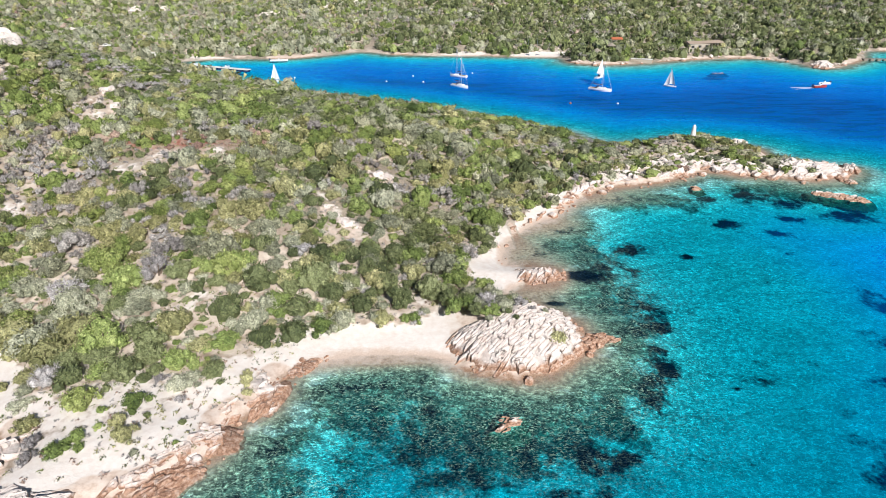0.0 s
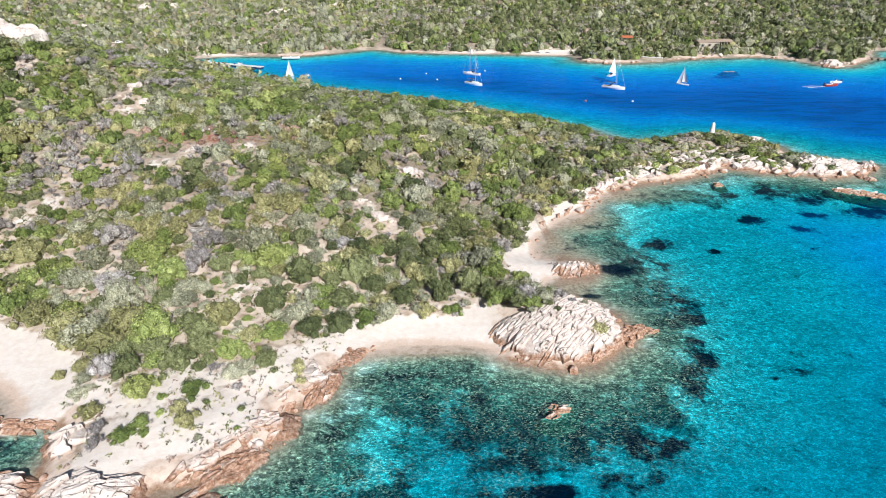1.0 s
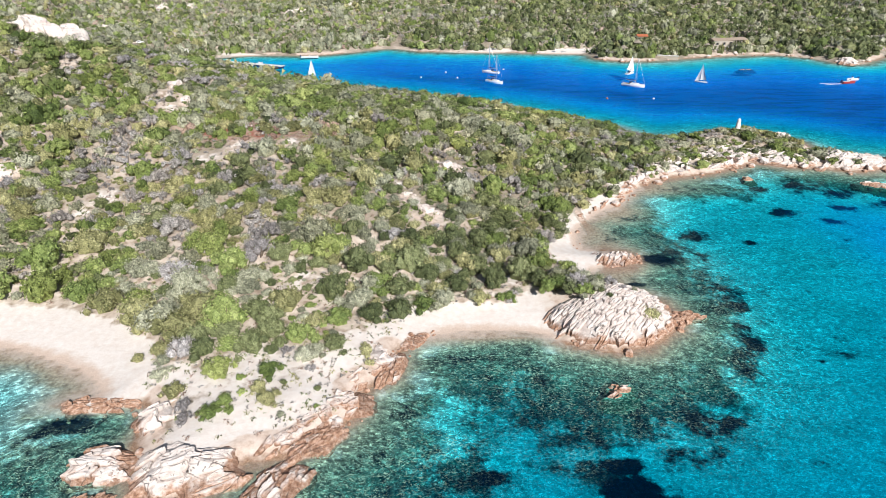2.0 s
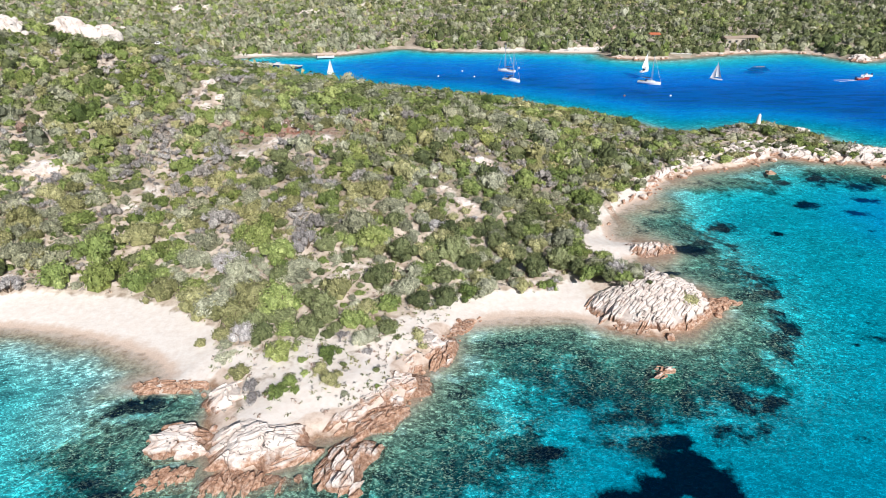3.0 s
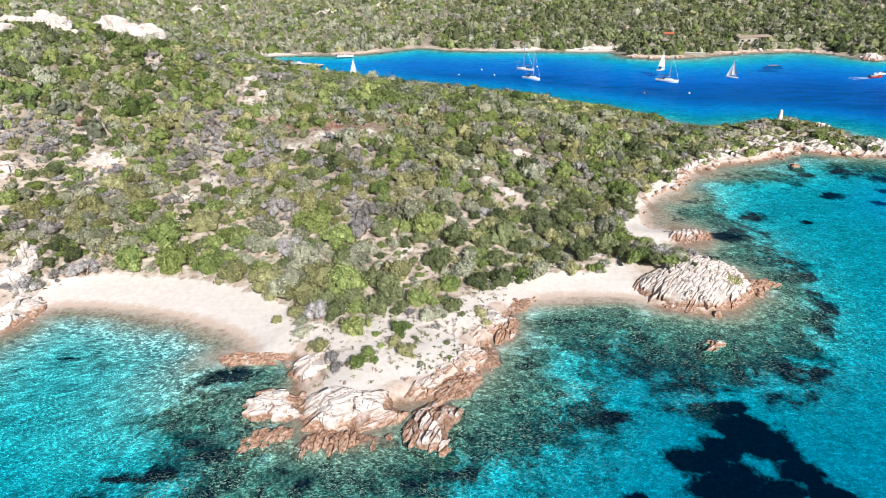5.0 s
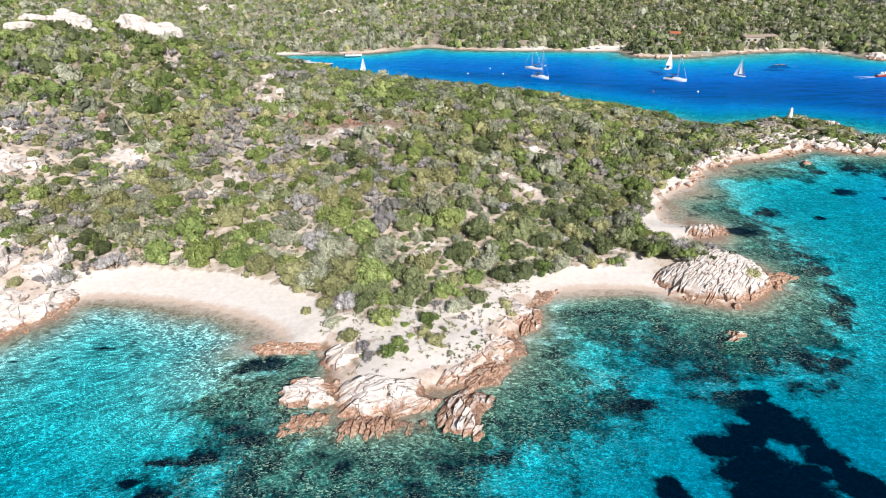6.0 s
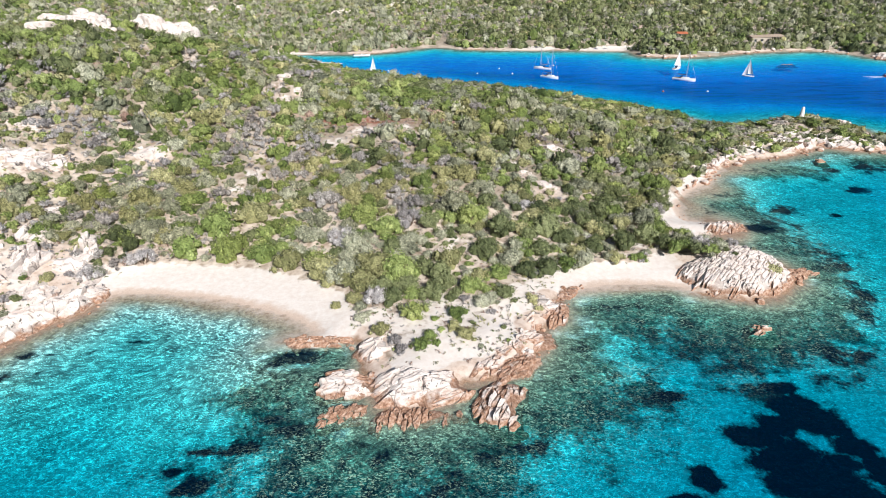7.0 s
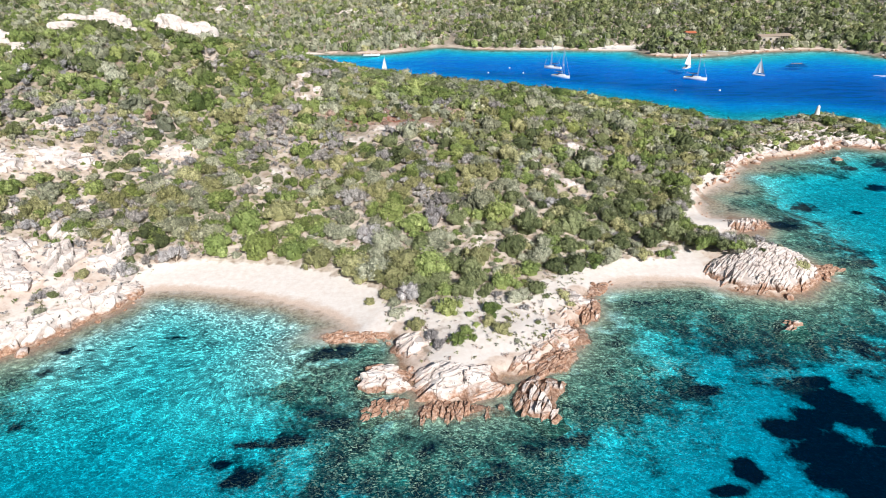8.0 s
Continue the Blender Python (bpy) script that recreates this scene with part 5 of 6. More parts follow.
planted = np.array(ON_POINT + [(a, b, q * 1.25, k) for a, b, q, k in ON_SLOPE + ON_CREST] + ON_KNOLL, float)
bx, by, open_, r = growing(11, 2.2, 0.94)
brad = np.clip(r.lognormal(0.5, 0.36, bx.size), 0.8, 3.3) * (1 - 0.5 * open_) * np.where(by > 106, 1.1, 1.0) * (1 - 0.12 * smooth(25, 45, bx) * smooth(118, 130, by))
free = np.min(np.hypot(bx[:, None] - planted[:, 0], by[:, None] - planted[:, 1]) / (planted[:, 2] + 0.8), 1) > 1
bx, by, brad = bx[free], by[free], brad[free]
bx, by, brad = np.concatenate([planted[:, 0], bx]), np.concatenate([planted[:, 1], by]), np.concatenate([planted[:, 2], brad])
bkind = choose_kinds(bx, by, r)
bkind[:len(planted)] = planted[:, 3].astype(int)
low = 1 - 0.3 * smooth(130, 165, by) - 0.2 * smooth(25, 45, bx) * smooth(118, 130, by)
btall = brad * r.uniform(0.85, 1.45, bx.size) * low
cx_, cy_, open_, r = growing(15, 1.7, 0.95)
crad = np.clip(r.lognormal(-0.05, 0.3, cx_.size), 0.4, 1.4) * (1 - 0.4 * open_)
free = np.ones(cx_.size, bool)
for k in range(len(bx)):
    free &= np.hypot(cx_ - bx[k], cy_ - by[k]) > brad[k] * 0.82 + 0.2
cx_, cy_, crad = cx_[free], cy_[free], crad[free]
ckind = choose_kinds(cx_, cy_, r)
ctall = crad * r.uniform(0.85, 1.4, cx_.size)
broad = np.arange(len(bx) + len(cx_)) < len(bx)
x, y, rad, tall, kind = np.concatenate([bx, cx_]), np.concatenate([by, cy_]), np.concatenate([brad, crad]), np.concatenate([btall, ctall]), np.concatenate([bkind, ckind])
z = height(x, y)
z[len(planted) - len(ON_KNOLL):len(planted)] += np.where(np.array(ON_KNOLL)[:, 1] < 73.3, 1.35, 0.6)  # rooted in the rock's clefts
turn, tone = r.uniform(0, 6.28, x.size), r.random(x.size)
rows = np.stack([x, y, z - 0.05, rad, tall, turn, tone], 1)
order = np.argsort(y + 0.25 * np.abs(x + 35))
single = np.zeros(len(x), bool)
single[:len(planted)] = True
single[order[:270]] = True

def bushes(leaves, size, lobes, core):
    """Five shapes of each kind."""
    out = {}
    for i, k in enumerate(KINDS):
        dry = k == "dry"
        out[k] = [bush(1000 + 100 * i + j + leaves, int(leaves * (1.5 if dry else 0.8 if k == "russet" else 1)), size * (1.1 if dry else 1.1 if k == "russet" else 1), lobes, dry, 0.5 if k == "russet" else 0.8, core) for j in range(6)]
    return out


NEAR_BROAD, NEAR_SMALL = bushes(450, 0.103, 13, 2), bushes(200, 0.14, 7, 2)
RIDGE_BROAD, RIDGE_SMALL = bushes(92, 0.185, 5, 2), bushes(38, 0.27, 5, 1)
near = rows[:, 1] < 106
for i, k in enumerate(KINDS):
    for name, where, shapes in (("hill_scrub", near & broad, NEAR_BROAD), ("hill_scrub", near & ~broad, NEAR_SMALL), ("ridge_scrub", ~near & broad, RIDGE_BROAD), ("ridge_scrub", ~near & ~broad, RIDGE_SMALL)):
        if (where & (kind == i) & ~single).any():
            label = KIND_LABEL[k] if name == "hill_scrub" else KIND_LABEL[k].replace("hillside", "ridge").replace("slope", "ridge")
            scrub_stuff(name, k, rows[(kind == i) & ~single & where], shapes[k], label)

# low grey and green bushes among the rocks of the western slope
wx_, wy_, r3 = scatter(17, -168, -84, 70, 152, 2.25)
wd_ = inland(wx_, wy_)
ok = (wd_ > 4) & (wx_ > -112 - 0.75 * (wy_ - 50)) & (blobs(wx_, wy_, BEACHES) < 0.4) & (r3.random(wx_.size) < 0.85)
wx_, wy_ = wx_[ok], wy_[ok]
wk_ = np.where(r3.random(wx_.size) < 0.42, 3, choose_kinds(wx_, wy_, r3))
wr_ = np.clip(r3.lognormal(-0.1, 0.36, wx_.size), 0.4, 1.9)
west = np.stack([wx_, wy_, height(wx_, wy_) - 0.05, wr_, wr_ * r3.uniform(0.85, 1.3, wx_.size), r3.uniform(0, 6.28, wx_.size), r3.random(wx_.size)], 1)
for i, k in enumerate(KINDS):
    if (wk_ == i).any():
        scrub_stuff("slope_scrub", k, west[wk_ == i], RIDGE_SMALL[k], KIND_LABEL[k].replace("hillside", "rocky slope").replace("on the slope", "on the rocky slope"))

# low tufts between the bushes
tx, ty, r = scatter(14, -160, 85, 40, 185, 1.36)
td = inland(tx, ty)
ok = (td > 2.2) & (blobs(tx, ty, BEACHES) < 0.5) & (r.random(tx.size) < np.where(blobs(tx, ty, [(9, 67.5, 9, 8), (-41, 41, 6, 4)]) > 0.4, 0.2, 0.75))
tx, ty, td = tx[ok], ty[ok], td[ok]
tr = r.uniform(0.22, 0.65, tx.size)
tufts = np.stack([tx, ty, height(tx, ty, td) - 0.03, tr, tr * r.uniform(0.7, 1.3, tx.size), r.uniform(0, 6.28, tx.size), r.random(tx.size)], 1)
px_, py_, r2 = scatter(16, -62, 14, 42, 82, 1.0)
pd_ = inland(px_, py_)
clump = fbm(px_ / 3.5, py_ / 3.5, 61, 3)
ok = (pd_ > 2.0) & (blobs(px_, py_, BEACHES) < 0.5) & (r2.random(px_.size) < np.where(blobs(px_, py_, [(9, 67.5, 9, 8), (-43, 40, 6, 4)]) > 0.4, 0.1, 0.42)) & (clump > -0.25)
pr_ = r2.uniform(0.18, 0.55, ok.sum())
tufts = np.concatenate([tufts, np.stack([px_[ok], py_[ok], height(px_[ok], py_[ok]) - 0.03, pr_, pr_ * r2.uniform(0.7, 1.2, ok.sum()), r2.uniform(0, 6.28, ok.sum()), r2.random(ok.sum())], 1)])
TUFT = [bush(600 + i, 22, 0.38, 4, core=-1) for i in range(5)]
DRY_TUFT = [bush(620 + i, 22, 0.62, 4, dry=True, core=-1) for i in range(5)]
which = r.random(len(tufts))
for k, lo, hi, shape in (("olive", 0, 0.3, TUFT), ("green", 0.3, 0.45, TUFT), ("dry", 0.45, 0.82, DRY_TUFT), ("russet", 0.82, 1.01, TUFT)):
    scrub_stuff("low_tufts", k, tufts[(which >= lo) & (which < hi)], shape, "low tufts of herbs and heath between the bushes", "undergrowth")


def shrub_model(kind, seed):
    """A shrub of radius 1 with stems and a crown."""
    dry = kind == "dry"
    v, t, q = bush(seed, 1300 if dry else 800, 0.1 if not dry else 0.11, 13, dry)
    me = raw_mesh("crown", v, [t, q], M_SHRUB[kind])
    stems = bmesh.new()
    r = random.Random(seed)
    for _ in range(7):
        a = r.uniform(0, 6.28)
        rod((0.05 * math.cos(a), 0.05 * math.sin(a), -0.15), (0.5 * math.cos(a), 0.5 * math.sin(a), r.uniform(0.4, 0.7)), 0.05, 0.015, 5, stems)
    thing = new("shrub")
    part("trunk", stems, M_BARK, thing)
    part("crown", me, M_SHRUB[kind], thing)
    return tagged(thing, {"green": "rounded green evergreen shrub on sandy ground", "dark": "dark green juniper shrub on sandy ground", "olive": "yellow green rockrose shrub on sandy ground",
                          "dry": "leafless silver grey shrub on sandy ground", "russet": "low brownish heath shrub on sandy ground", "sage": "grey green aromatic shrub on sandy ground", "lime": "bright yellow green dome shrub on sandy ground"}[kind], "shrub", "shrubs on the hillside")


made = {}
for i in np.nonzero(single)[0]:
    k, which = KINDS[kind[i]], int(i) % 3
    m = pose(x[i], y[i], z[i] - 0.05, 0, 0, math.degrees(turn[i]))
    scale = Matrix.Diagonal((rad[i] * 1.05, rad[i] * 1.05, tall[i] * 1.05, 1))
    if (k, which) not in made:
        made[k, which] = shrub_model(k, 700 + 10 * KINDS.index(k) + which)
        made[k, which].matrix_basis = m @ scale
    else:
        twin = copy_thing(made[k, which], m)
        twin.matrix_basis = m @ scale

# the far shore
x, y, r = scatter(12, -330, 330, 228, 455, 2.8)
d = inland(x, y)
ok = (d > 1.8 + 2.5 * value_noise(x / 9, y / 9, 46)) & (fbm(x / 14, y / 14, 43, 4) < 0.85) & (blobs(x, y, BEACHES) < 0.5) & ((y > 275) | (x < -60)) & (x > -70 - 0.72 * y) & (x < 60 + 0.62 * y)
x, y, d = x[ok], y[ok], d[ok]
rad = np.clip(r.lognormal(0.68, 0.35, x.size), 0.9, 3.8) * (1 + 0.35 * smooth(26, 8, d))
z = height(x, y, d)
kind = choose_kinds(x, y, r)
rows = np.stack([x, y, z - 0.05, rad, rad * r.uniform(0.8, 1.5, x.size), r.uniform(0, 6.28, x.size), r.random(x.size)], 1)
kind = np.where((kind == 2) & (r.random(x.size) < 0.6), 5, kind)
kind = np.where((x > -30) & (kind != 3) & (r.random(x.size) < 0.6), 1, kind)
kind = np.where(kind == 6, 1, np.where((kind == 0) & (r.random(x.size) < 0.45), 5, kind))
FAR_VARIANTS = {k: [bush(800 + i, 30 if k == "dry" else 22, 0.33, 5, dry=k == "dry", core=-1 if k == "dry" else 0) for i in range(5)] for k in KINDS}
for i, k in enumerate(KINDS[:6]):
    scrub_stuff("far_scrub", k, rows[kind == i], FAR_VARIANTS[k], KIND_LABEL[k].replace("hillside", "far shore"))
x, y, r = scatter(13, -600, 700, 455, 800, 22)
rows = np.stack([x, y, height(x, y) - 0.1, r.uniform(3, 6, x.size), r.uniform(3, 5.5, x.size), r.uniform(0, 6.28, x.size), r.random(x.size)], 1)
scrub_stuff("distant_scrub", "green", rows, FAR_VARIANTS["green"], "scrub on the distant hills")


# ---- boats and buildings ----
def ground_z(x, y):
    return float(height(np.array([float(x)]), np.array([float(y)]))[0])


def hull_mesh(name, length, beam, depth, freeboard, material, stern=0.75):
    """A lofted hull: bow at +x, deck included."""
    stations = 11
    verts, faces = [], []
    for i in range(stations):
        t = i / (stations - 1)
        w = beam / 2 * (stern + (1 - stern) * smooth(0, 0.4, t)) * (1 - max(0, (t - 0.45) / 0.55) ** 2.2)
        w = max(float(w), 0.02)
        top = freeboard * (1 + 0.35 * t * t)
        x = -length / 2 + length * t
        for s, z in ((1.0, top), (0.97, top * 0.5), (0.75, 0.0), (0.3, -depth * (1 - 0.6 * t))):
            verts.append((x, w * s, z))
        for s, z in ((0.3, -depth * (1 - 0.6 * t)), (0.75, 0.0), (0.97, top * 0.5), (1.0, top)):
            verts.append((x, -w * s, z))
    for i in range(stations - 1):
        for k in range(8):
            a, b = i * 8 + k, i * 8 + (k + 1) % 8
            faces.append((a, b, b + 8, a + 8))
    caps = [tuple(range(7, -1, -1)), tuple((stations - 1) * 8 + k for k in range(8))]
    me = bpy.data.meshes.new(name)
    me.from_pydata(verts, [], faces + caps)
    me.materials.append(material)
    return me


def sail_mesh(name, tack, head, clew, belly, material):
    """A three-cornered sail with belly and a little thickness."""
    a, b, c = Vector(tack), Vector(head), Vector(clew)
    n = (b - a).cross(c - a).normalized()
    k = 7
    front, faces, index = [], [], {}
    for i in range(k):
        for j in range(k - i):
            u, w = i / (k - 1), j / (k - 1)
            index[i, j] = len(front)
            front.append(a + (b - a) * u + (c - a) * w + n * belly * 4 * w * (1 - u - w) * 1.0)
    size = len(front)
    for i in range(k - 1):
        for j in range(k - 1 - i):
            t = (index[i, j], index[i + 1, j], index[i, j + 1])
            faces += [t, tuple(p + size for p in reversed(t))]
            if j < k - 2 - i:
                t = (index[i + 1, j], index[i + 1, j + 1], index[i, j + 1])
                faces += [t, tuple(p + size for p in reversed(t))]
    me = bpy.data.meshes.new(name)
    me.from_pydata([v[:] for v in front] + [(v + n * 0.03)[:] for v in front], [], faces)
    me.materials.append(material)
    return me


def yacht(x, y, heading, length, mast, sails, label, bare=True):
    t = new("sailing_yacht")
    fb = length * 0.095
    part("hull", hull_mesh("hull", length, length * 0.32, 0.4, fb, M_WHITE), M_WHITE, t)
    part("cabin", box(-length * 0.12, -length * 0.085, fb, length * 0.22, length * 0.085, fb + 0.5, 0.12), M_WHITE, t)
    part("cockpit", box(-length * 0.42, -length * 0.08, fb, -length * 0.14, length * 0.08, fb + 0.06), M_TEAK, t, "teak cockpit floor")
    part("sprayhood", box(-length * 0.16, -length * 0.09, fb + 0.3, -length * 0.09, length * 0.09, fb + 0.95, 0.1), M_NAVY, t, "dark canvas sprayhood")
    mx = length * 0.08
    part("mast", rod((mx, 0, fb), (mx, 0, mast), 0.11, 0.07), M_MAST, t)
    part("boom", rod((mx, 0, fb + 1.4), (-length * 0.33, 0, fb + 1.4), 0.08), M_MAST, t)
    for a in ((length * 0.49, 0, fb * 1.3), (-length * 0.49, 0, fb), (mx, length * 0.15, fb), (mx, -length * 0.15, fb)):
        part("stay", rod(a, (mx, 0, mast - 0.2), 0.025, sides=4), M_MAST, t)
    if sails:
        part("mainsail", sail_mesh("mainsail", (mx - 0.1, 0, fb + 1.5), (mx - 0.1, 0, mast - 0.3), (-length * 0.33, 0.6, fb + 1.5), 0.5, M_SAIL), M_SAIL, t)
        part("jib", sail_mesh("jib", (length * 0.48, 0, fb + 0.5), (mx + 0.1, 0, mast * 0.92), (mx - 0.6, 0.7, fb + 0.8), 0.5, M_SAIL), M_SAIL, t)
    else:
        part("furled_sail", rod((mx - 0.2, 0, fb + 1.58), (-length * 0.32, 0, fb + 1.58), 0.16, 0.1), M_NAVY if bare else M_SAIL, t, "furled sail under a cover")
    t.matrix_world = pose(x, y, 0, 0, 0, heading)
    return tagged(t, label, "sailboat", "boats in the bay")


def dinghy(x, y, heading, length, mast, label, z=0.0, sails=True, twin=False):
    t = new("beach_catamaran" if twin else "sailing_dinghy")
    for off in ((-1.0, 1.0) if twin else (0,)):
        h = part("hull", hull_mesh("hull", length, 0.45 if twin else 1.6, 0.2, 0.45, M_WHITE), M_WHITE, t)
        h.location.y = off
    if twin:
        part("trampoline", box(-1.2, -1.0, 0.42, 1.0, 1.0, 0.47), M_NAVY, t, "dark mesh trampoline")
    part("mast", rod((0.4, 0, 0.4), (0.4, 0, mast), 0.06, 0.04), M_MAST, t)
    part("boom", rod((0.4, 0, 1.1), (-length * 0.42, 0.3, 1.1), 0.04), M_MAST, t)
    if sails:
        part("mainsail", sail_mesh("mainsail", (0.3, 0, 1.1), (0.3, 0, mast - 0.1), (-length * 0.42, 0.5, 1.15), 0.4, M_SAIL), M_SAIL, t)
        part("jib", sail_mesh("jib", (length * 0.48, 0, 0.6), (0.5, 0, mast * 0.8), (0.2, 0.5, 0.9), 0.3, M_SAIL), M_SAIL, t)
    t.matrix_world = pose(x, y, z, 0, 0, heading)
    return tagged(t, label, "sailboat", "boats in the bay")


def motorboat(x, y, heading, length, colour, label):
    t = new("motorboat")
    part("hull", hull_mesh("hull", length, length * 0.34, 0.25, 0.75, colour, 0.95), colour, t)
    part("deck", box(-length * 0.42, -length * 0.11, 0.7, length * 0.2, length * 0.11, 0.82, 0.03), M_WHITE, t, "white deck")
    console = part("console", box(-0.3, -0.3, 0.8, 0.3, 0.3, 1.4, 0.08), M_WHITE, t)
    part("windscreen", box(0.2, -0.28, 1.41, 0.26, 0.28, 1.75, 0.01), M_GLASS, console, "dark windscreen")
    part("outboard", box(-length * 0.5 - 0.5, -0.25, 0.3, -length * 0.5 + 0.1, 0.25, 1.4, 0.08), M_NAVY, t, "dark outboard engine")
    t.matrix_world = pose(x, y, 0, 0, 0, heading)
    return tagged(t, label, "boat", "boats in the bay")


yacht(5.3, 268, 150, 8.5, 12.0, False, "white sailing yacht moored with bare mast")
yacht(5.5, 245.5, -45, 9.0, 12.5, False, "white sailing yacht moored with its sail furled")
yacht(61.2, 236.3, -38, 9.5, 11.5, False, "white sailing yacht at anchor with bare mast")
yacht(67.5, 263, 40, 6.0, 8.0, True, "white yacht under full white sails")
dinghy(91.3, 243, 145, 5.0, 7.4, "small dinghy with grey white sails set")
yacht(-74, 258, 70, 6.5, 8.2, True, "white sail of a yacht behind the hill")
motorboat(150.3, 239, 8, 6.0, M_RED, "red motorboat with an outboard engine")
motorboat(155.5, 245, 190, 5.0, M_WHITE, "small white motorboat under way beside a red one")
motorboat(-87, 316, 5, 9, M_WHITE, "white motorboat lying near the far beach")
for bx, h in ((44, 80), (49, 95)):
    dinghy(bx, 327, h, 5.0, 8.0, "beach catamaran with bare mast drawn up on sand", z=0.35, sails=False, twin=True)


def buoy(x, y, colour, label):
    bm = bmesh.new()
    bmesh.ops.create_uvsphere(bm, u_segments=12, v_segments=8, radius=0.42, matrix=Matrix.Translation((0, 0, 0.15)) @ Matrix.Diagonal((1, 1, 0.85, 1)))
    t = new("mooring_buoy")
    part("float", bm, colour, t)
    part("ring", rod((0, 0, 0.4), (0, 0, 0.75), 0.06), M_MAST, t)
    t.location = (x, y, 0)
    tagged(t, label, "buoy", "buoys in the bay")


for bx, by in ((62, 213), (-26, 258), (-15, 270), (12, 276), (-10, 256), (-68, 268)):
    buoy(bx, by, M_WHITE, "white round mooring buoy afloat")
buoy(45, 214, M_ORANGE, "orange round mooring buoy afloat")

# beacon on the headland
beacon = new("beacon")
bx, by = 66.7, 156
bm = rod((0, 0, -0.3), (0, 0, 3.2), 0.85, 0.42, 12)
part("tower", bm, M_BEACON, beacon)
part("cap", rod((0, 0, 3.2), (0, 0, 3.6), 0.42, 0.08, 12), M_BEACON, beacon)
beacon.location = (bx, by, ground_z(bx, by))
tagged(beacon, "white tapering stone beacon on the headland", "beacon")


def house(x, y, turn, length, width, tall, label, roof=M_TILE, porch=0.0, windows=3):
    t = new("house")
    wall = part("wall", box(-length / 2, -width / 2, -1.5, length / 2 - porch, width / 2, tall), M_PLASTER, t)
    bm = bmesh.new()
    o = 0.5
    xa, xb, ya, yb = -length / 2 - o, length / 2 + o, -width / 2 - o, width / 2 + o
    v = [bm.verts.new(p) for p in ((xa, ya, tall), (xb, ya, tall), (xb, yb, tall), (xa, yb, tall), (xa, ya, tall + 0.2), (xb, ya, tall + 0.2), (xb, yb, tall + 0.2), (xa, yb, tall + 0.2), (xa + 0.3, 0, tall + 1.0), (xb - 0.3, 0, tall + 1.0))]
    for f in ((3, 2, 1, 0), (0, 1, 5, 4), (2, 3, 7, 6), (1, 2, 6, 5), (3, 0, 4, 7), (4, 5, 9, 8), (6, 7, 8, 9), (5, 6, 9), (7, 4, 8)):
        bm.faces.new([v[k] for k in f])
    part("roof", bm, roof, t)
    span = length - porch
    for i in range(windows):
        wx0 = -length / 2 + span * (i + 0.5) / windows
        w = part("window", box(wx0 - 0.55, -width / 2 - 0.04, 0.9, wx0 + 0.55, -width / 2 + 0.05, 2.1), M_GLASS, t, "dark window")
        part("sill", box(wx0 - 0.7, -width / 2 - 0.16, 0.8, wx0 + 0.7, -width / 2 - 0.005, 0.89), M_BEACON, w, "pale stone sill")
        for side in (-1, 1):
            part("shutter", box(wx0 + side * 0.85 - 0.27, -width / 2 - 0.07, 0.9, wx0 + side * 0.85 + 0.27, -width / 2 - 0.005, 2.1), M_WOOD, w, "grey wooden shutter")
    if porch:
        for i in range(4):
            px = length / 2 - porch + porch * (i + 0.6) / 4
            part("post", box(px - 0.15, -width / 2, -1.5, px + 0.15, -width / 2 + 0.3, tall), M_PLASTER, t)
        part("back_wall", box(length / 2 - porch, width / 2 - 0.3, -1.5, length / 2, width / 2, tall), M_PLASTER, t)
    t.matrix_world = pose(x, y, ground_z(x, y), 0, 0, turn)
    return tagged(t, label, "house")


house(135, 322, 12, 19, 6, 3.0, "long low plastered house with a columned porch", porch=7, windows=3)
house(90, 324, -5, 5, 3.5, 2.4, "small house with an orange tiled roof", roof=M_ORANGE, windows=2)
house(153, 335, 5, 8, 4, 2.4, "small grey roofed house among scrub", roof=M_WOOD, windows=2)


def hut(x, y, r):
    t = new("beach_hut")
    for i in range(6):
        a = i * math.pi / 3
        part("post", rod((r * 0.8 * math.cos(a), r * 0.8 * math.sin(a), -1), (r * 0.8 * math.cos(a), r * 0.8 * math.sin(a), 2.3), 0.08), M_WOOD, t)
    part("roof", rod((0, 0, 2.2), (0, 0, 3.7), r, 0.1, 10), M_THATCH, t, "grey conical thatch roof")
    t.location = (x, y, ground_z(x, y))
    tagged(t, "open beach hut with a conical thatched roof", "hut", "beach huts")


for hx, hy in ((76, 307), (84, 311), (118, 315), (123, 317)):
    hut(hx, hy, 2.6)


def pole(x, y, tall):
    t = new("utility_pole")
    part("shaft", rod((0, 0, -0.5), (0, 0, tall), 0.16, 0.1), M_WOOD, t)
    part("crossarm", box(-0.8, -0.06, tall - 0.7, 0.8, 0.06, tall - 0.55), M_WOOD, t)
    t.location = (x, y, ground_z(x, y))
    tagged(t, "weathered wooden utility pole in the scrub", "pole", "utility poles")


for px, py, h in ((120, 345, 9), (152, 337, 8), (180, 329, 10)):
    pole(px, py, h)


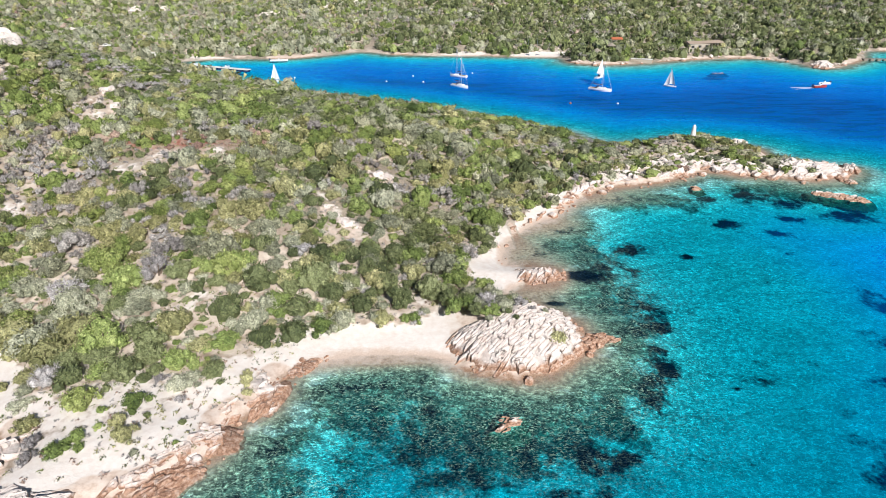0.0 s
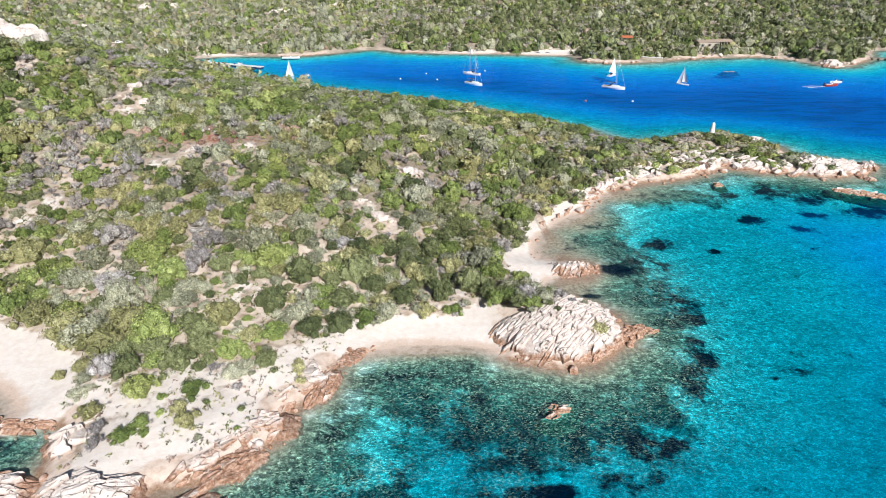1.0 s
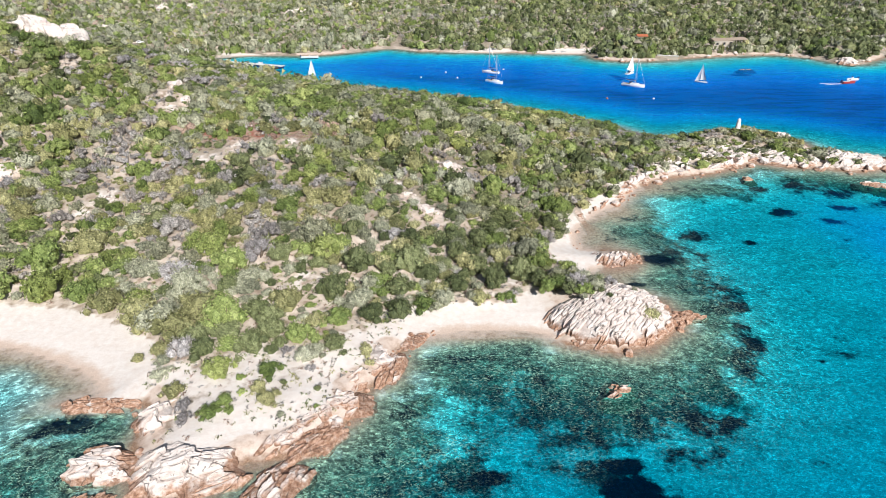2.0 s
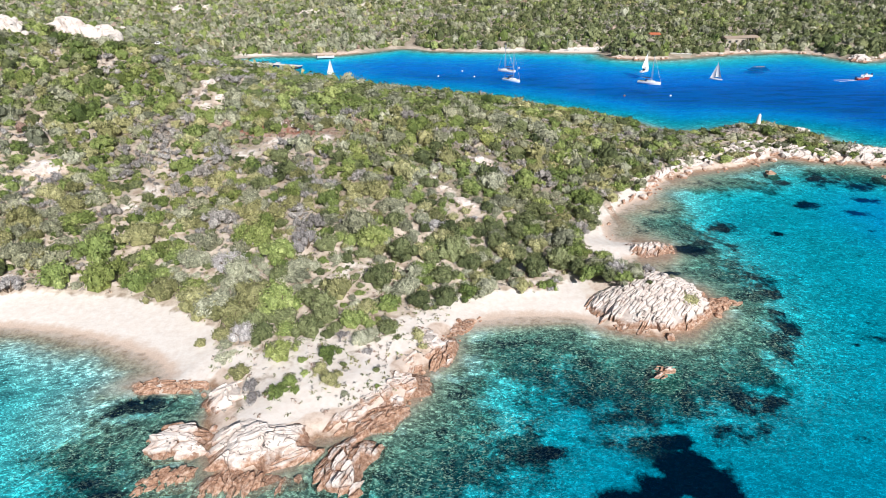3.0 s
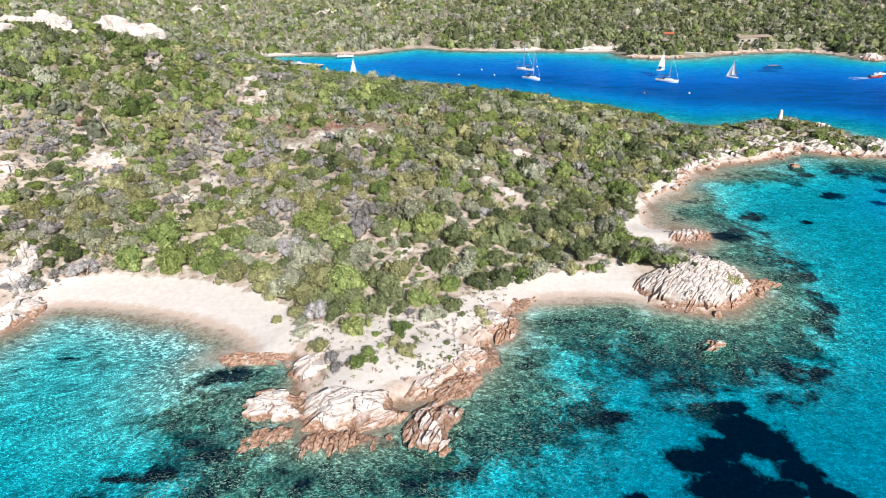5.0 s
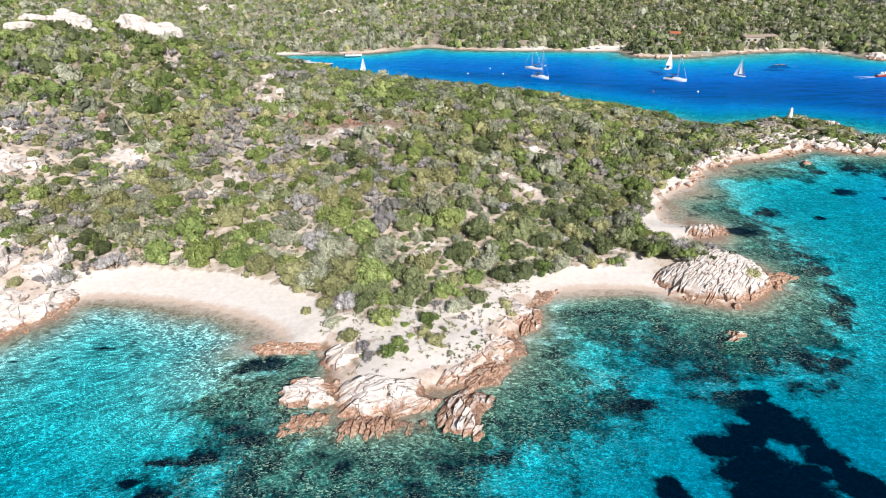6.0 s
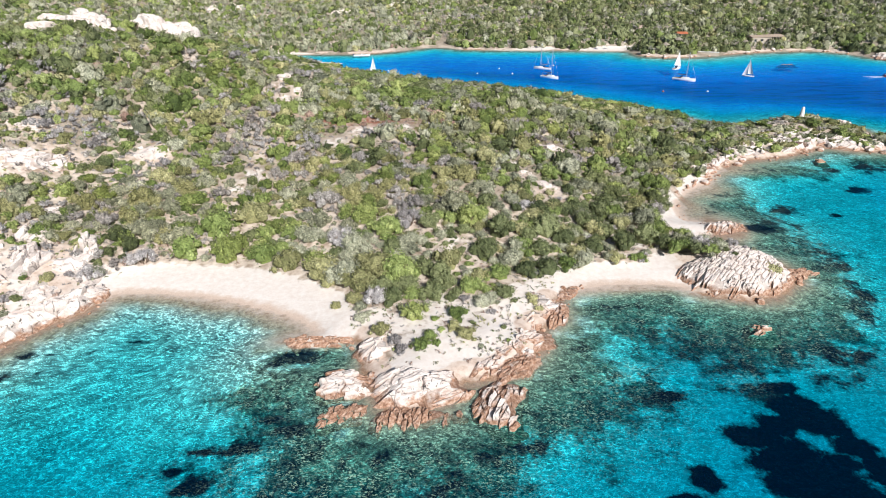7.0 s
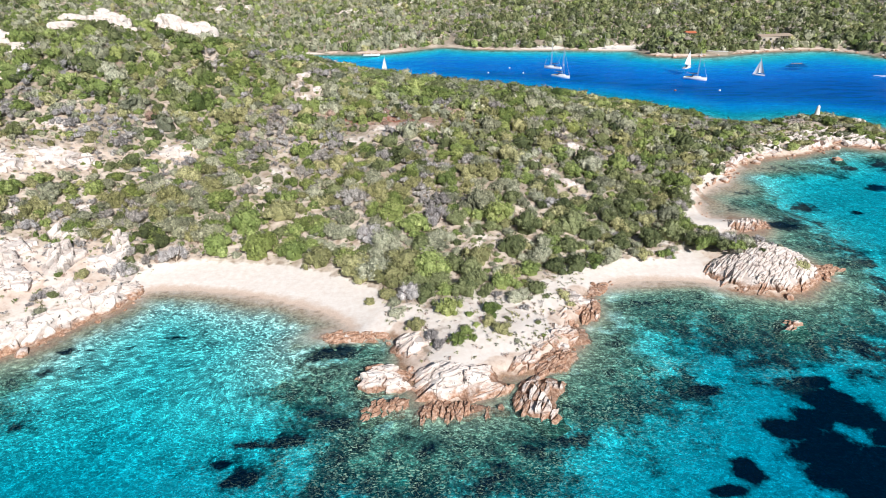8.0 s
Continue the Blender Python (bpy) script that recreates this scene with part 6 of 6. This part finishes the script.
def jetty(points, width, label, planks=True):
    t = new("jetty")
    for (ax, ay), (bx, by) in zip(points, points[1:]):
        a, b = Vector((ax, ay, 0)), Vector((bx, by, 0))
        n = max(2, int((b - a).length / 3.0))
        turn = math.degrees(math.atan2(by - ay, bx - ax))
        for i in range(n):
            p = a + (b - a) * ((i + 0.5) / n)
            half = (b - a).length / n / 2 - 0.08
            d = part("deck_section", box(-half, -width / 2, 0.75, half, width / 2, 1.0), M_BEACON if planks else M_WOOD, t)
            d.matrix_local = pose(p.x, p.y, 0, 0, 0, turn)
            f = part("pontoon_float", box(-half * 0.62, -width / 2 - 0.1, -0.3, half * 0.62, width / 2 + 0.1, 0.74, 0.08), M_NAVY if planks else M_WOOD, t)
            f.matrix_local = pose(p.x, p.y, 0, 0, 0, turn)
    tagged(t, label, "jetty")


jetty([(-140, 308.5), (-125, 300), (-93.5, 285.6)], 2.6, "pale floating pontoon on dark floats")
jetty([(208, 303), (260, 296)], 1.8, "grey wooden jetty on piles", False)
for i, (mx, my) in enumerate(((-127, 304.5), (-108, 295.5))):
    motorboat(mx, my, 62, 5.0, M_WHITE, "small white motorboat tied to the pontoon")


def terrace(x, y, turn):
    """A low stone bathing terrace at the water's edge."""
    t = new("stone_terrace")
    part("retaining_wall", box(-5, -1.2, -1.5, 5, 1.2, 1.0, 0.08), M_PLASTER, t)
    part("paving", box(-5.15, -1.35, 1.0, 5.15, 1.35, 1.15, 0.03), M_BEACON, t, "pale paving slab")
    for i in range(5):
        part("post", box(-4.8 + 2.3 * i, -1.2, 1.15, -4.6 + 2.3 * i, -1.0, 2.0), M_WOOD, t)
    t.matrix_world = pose(x, y, max(ground_z(x, y), 0) - 0.2, 0, 0, turn)
    tagged(t, "low plastered bathing terrace at the water's edge", "terrace")


terrace(97.8, 302.8, -24)


def parked_car(x, y, turn):
    """A small hatchback: lofted body, glass, wheels and lights."""
    t = new("parked_car")
    profile = [(-1.9, 0.35), (-1.95, 0.75), (-1.85, 1.0), (-1.45, 1.42), (-0.2, 1.5), (0.35, 1.42), (0.95, 0.98), (1.75, 0.85), (1.95, 0.65), (1.95, 0.35)]
    bm = bmesh.new()
    rings = []
    for side, inset in ((-0.82, 0.0), (0.82, 0.0)):
        rings.append([bm.verts.new((px, side * (0.86 if pz > 1.2 else 1.0), pz)) for px, pz in profile])
    bm.faces.new(rings[0][::-1])
    bm.faces.new(rings[1])
    for i in range(len(profile)):
        j = (i + 1) % len(profile)
        bm.faces.new((rings[0][i], rings[0][j], rings[1][j], rings[1][i]))
    bmesh.ops.bevel(bm, geom=bm.edges[:], offset=0.05, segments=2, affect="EDGES")
    part("body", bm, M_WHITE, t)
    for side in (-1, 1):
        part("side_window", box(-1.25, side * 0.79 - 0.03, 1.02, 0.35, side * 0.79 + 0.03, 1.34, 0.02), M_GLASS, t, "dark side window")
        for wx in (-1.2, 1.25):
            wheel = part("wheel", rod((wx, side * 0.62, 0.32), (wx, side * 0.86, 0.32), 0.32, sides=16), M_NAVY, t)
            part("rim", rod((wx, side * 0.86, 0.32), (wx, side * 0.88, 0.32), 0.19, sides=12), M_MAST, wheel, "bright wheel rim")
        part("headlight", box(1.86, side * 0.6 - 0.16, 0.66, 1.97, side * 0.6 + 0.16, 0.8, 0.02), M_MAST, t, "clear headlight")
    screen = part("windscreen", box(-0.36, -0.68, -0.02, 0.36, 0.68, 0.02, 0.01), M_GLASS, t, "dark windscreen")
    screen.matrix_local = pose(0.68, 0, 1.21, 0, 36, 0)
    t.matrix_world = pose(x, y, ground_z(x, y), 0, 0, turn)
    tagged(t, "small white car parked beside a dirt track", "car")


parked_car(-177, 320, 15)


def dry_wall(x, y, turn, length):
    """A low rendered wall with a coping along the track."""
    t = new("garden_wall")
    part("wall_body", box(-length / 2, -0.3, -0.8, length / 2, 0.3, 1.5, 0.04), M_BEACON, t)
    n = int(length / 1.5)
    for i in range(n):
        part("coping_stone", box(-length / 2 + length * i / n + 0.02, -0.38, 1.505, -length / 2 + length * (i + 1) / n - 0.02, 0.38, 1.66, 0.03), M_PLASTER, t)
    t.matrix_world = pose(x, y, ground_z(x, y), 0, 0, turn)
    tagged(t, "low pale rendered wall beside the dirt track", "wall")


dry_wall(-154.5, 315.5, -14, 12)


def wake(x, y, heading, length):
    """Foam behind a moving boat: two ragged arms of small low mounds."""
    r = random.Random(9)
    bm = bmesh.new()
    for side in (-1, 1):
        for i in range(26):
            t = i / 25
            m = Matrix.Translation((-t * length, side * (0.5 + 0.9 * t) + r.gauss(0, 0.12), 0.03)) @ Matrix.Diagonal((r.uniform(0.35, 0.6), r.uniform(0.15, 0.32) * (1.2 - t), 0.06, 1))
            bmesh.ops.create_icosphere(bm, subdivisions=1, radius=1, matrix=m)
    me = bpy.data.meshes.new("wake_foam")
    bm.to_mesh(me)
    bm.free()
    me.materials.append(M_SAIL)
    ob = new("wake_foam", me)
    ob.matrix_world = pose(x, y, 0, 0, 0, heading)
    tagged(ob, "white foam trail on the water behind a motorboat", "foam", kind="stuff")


wake(146.9, 238.6, 8, 8.0)
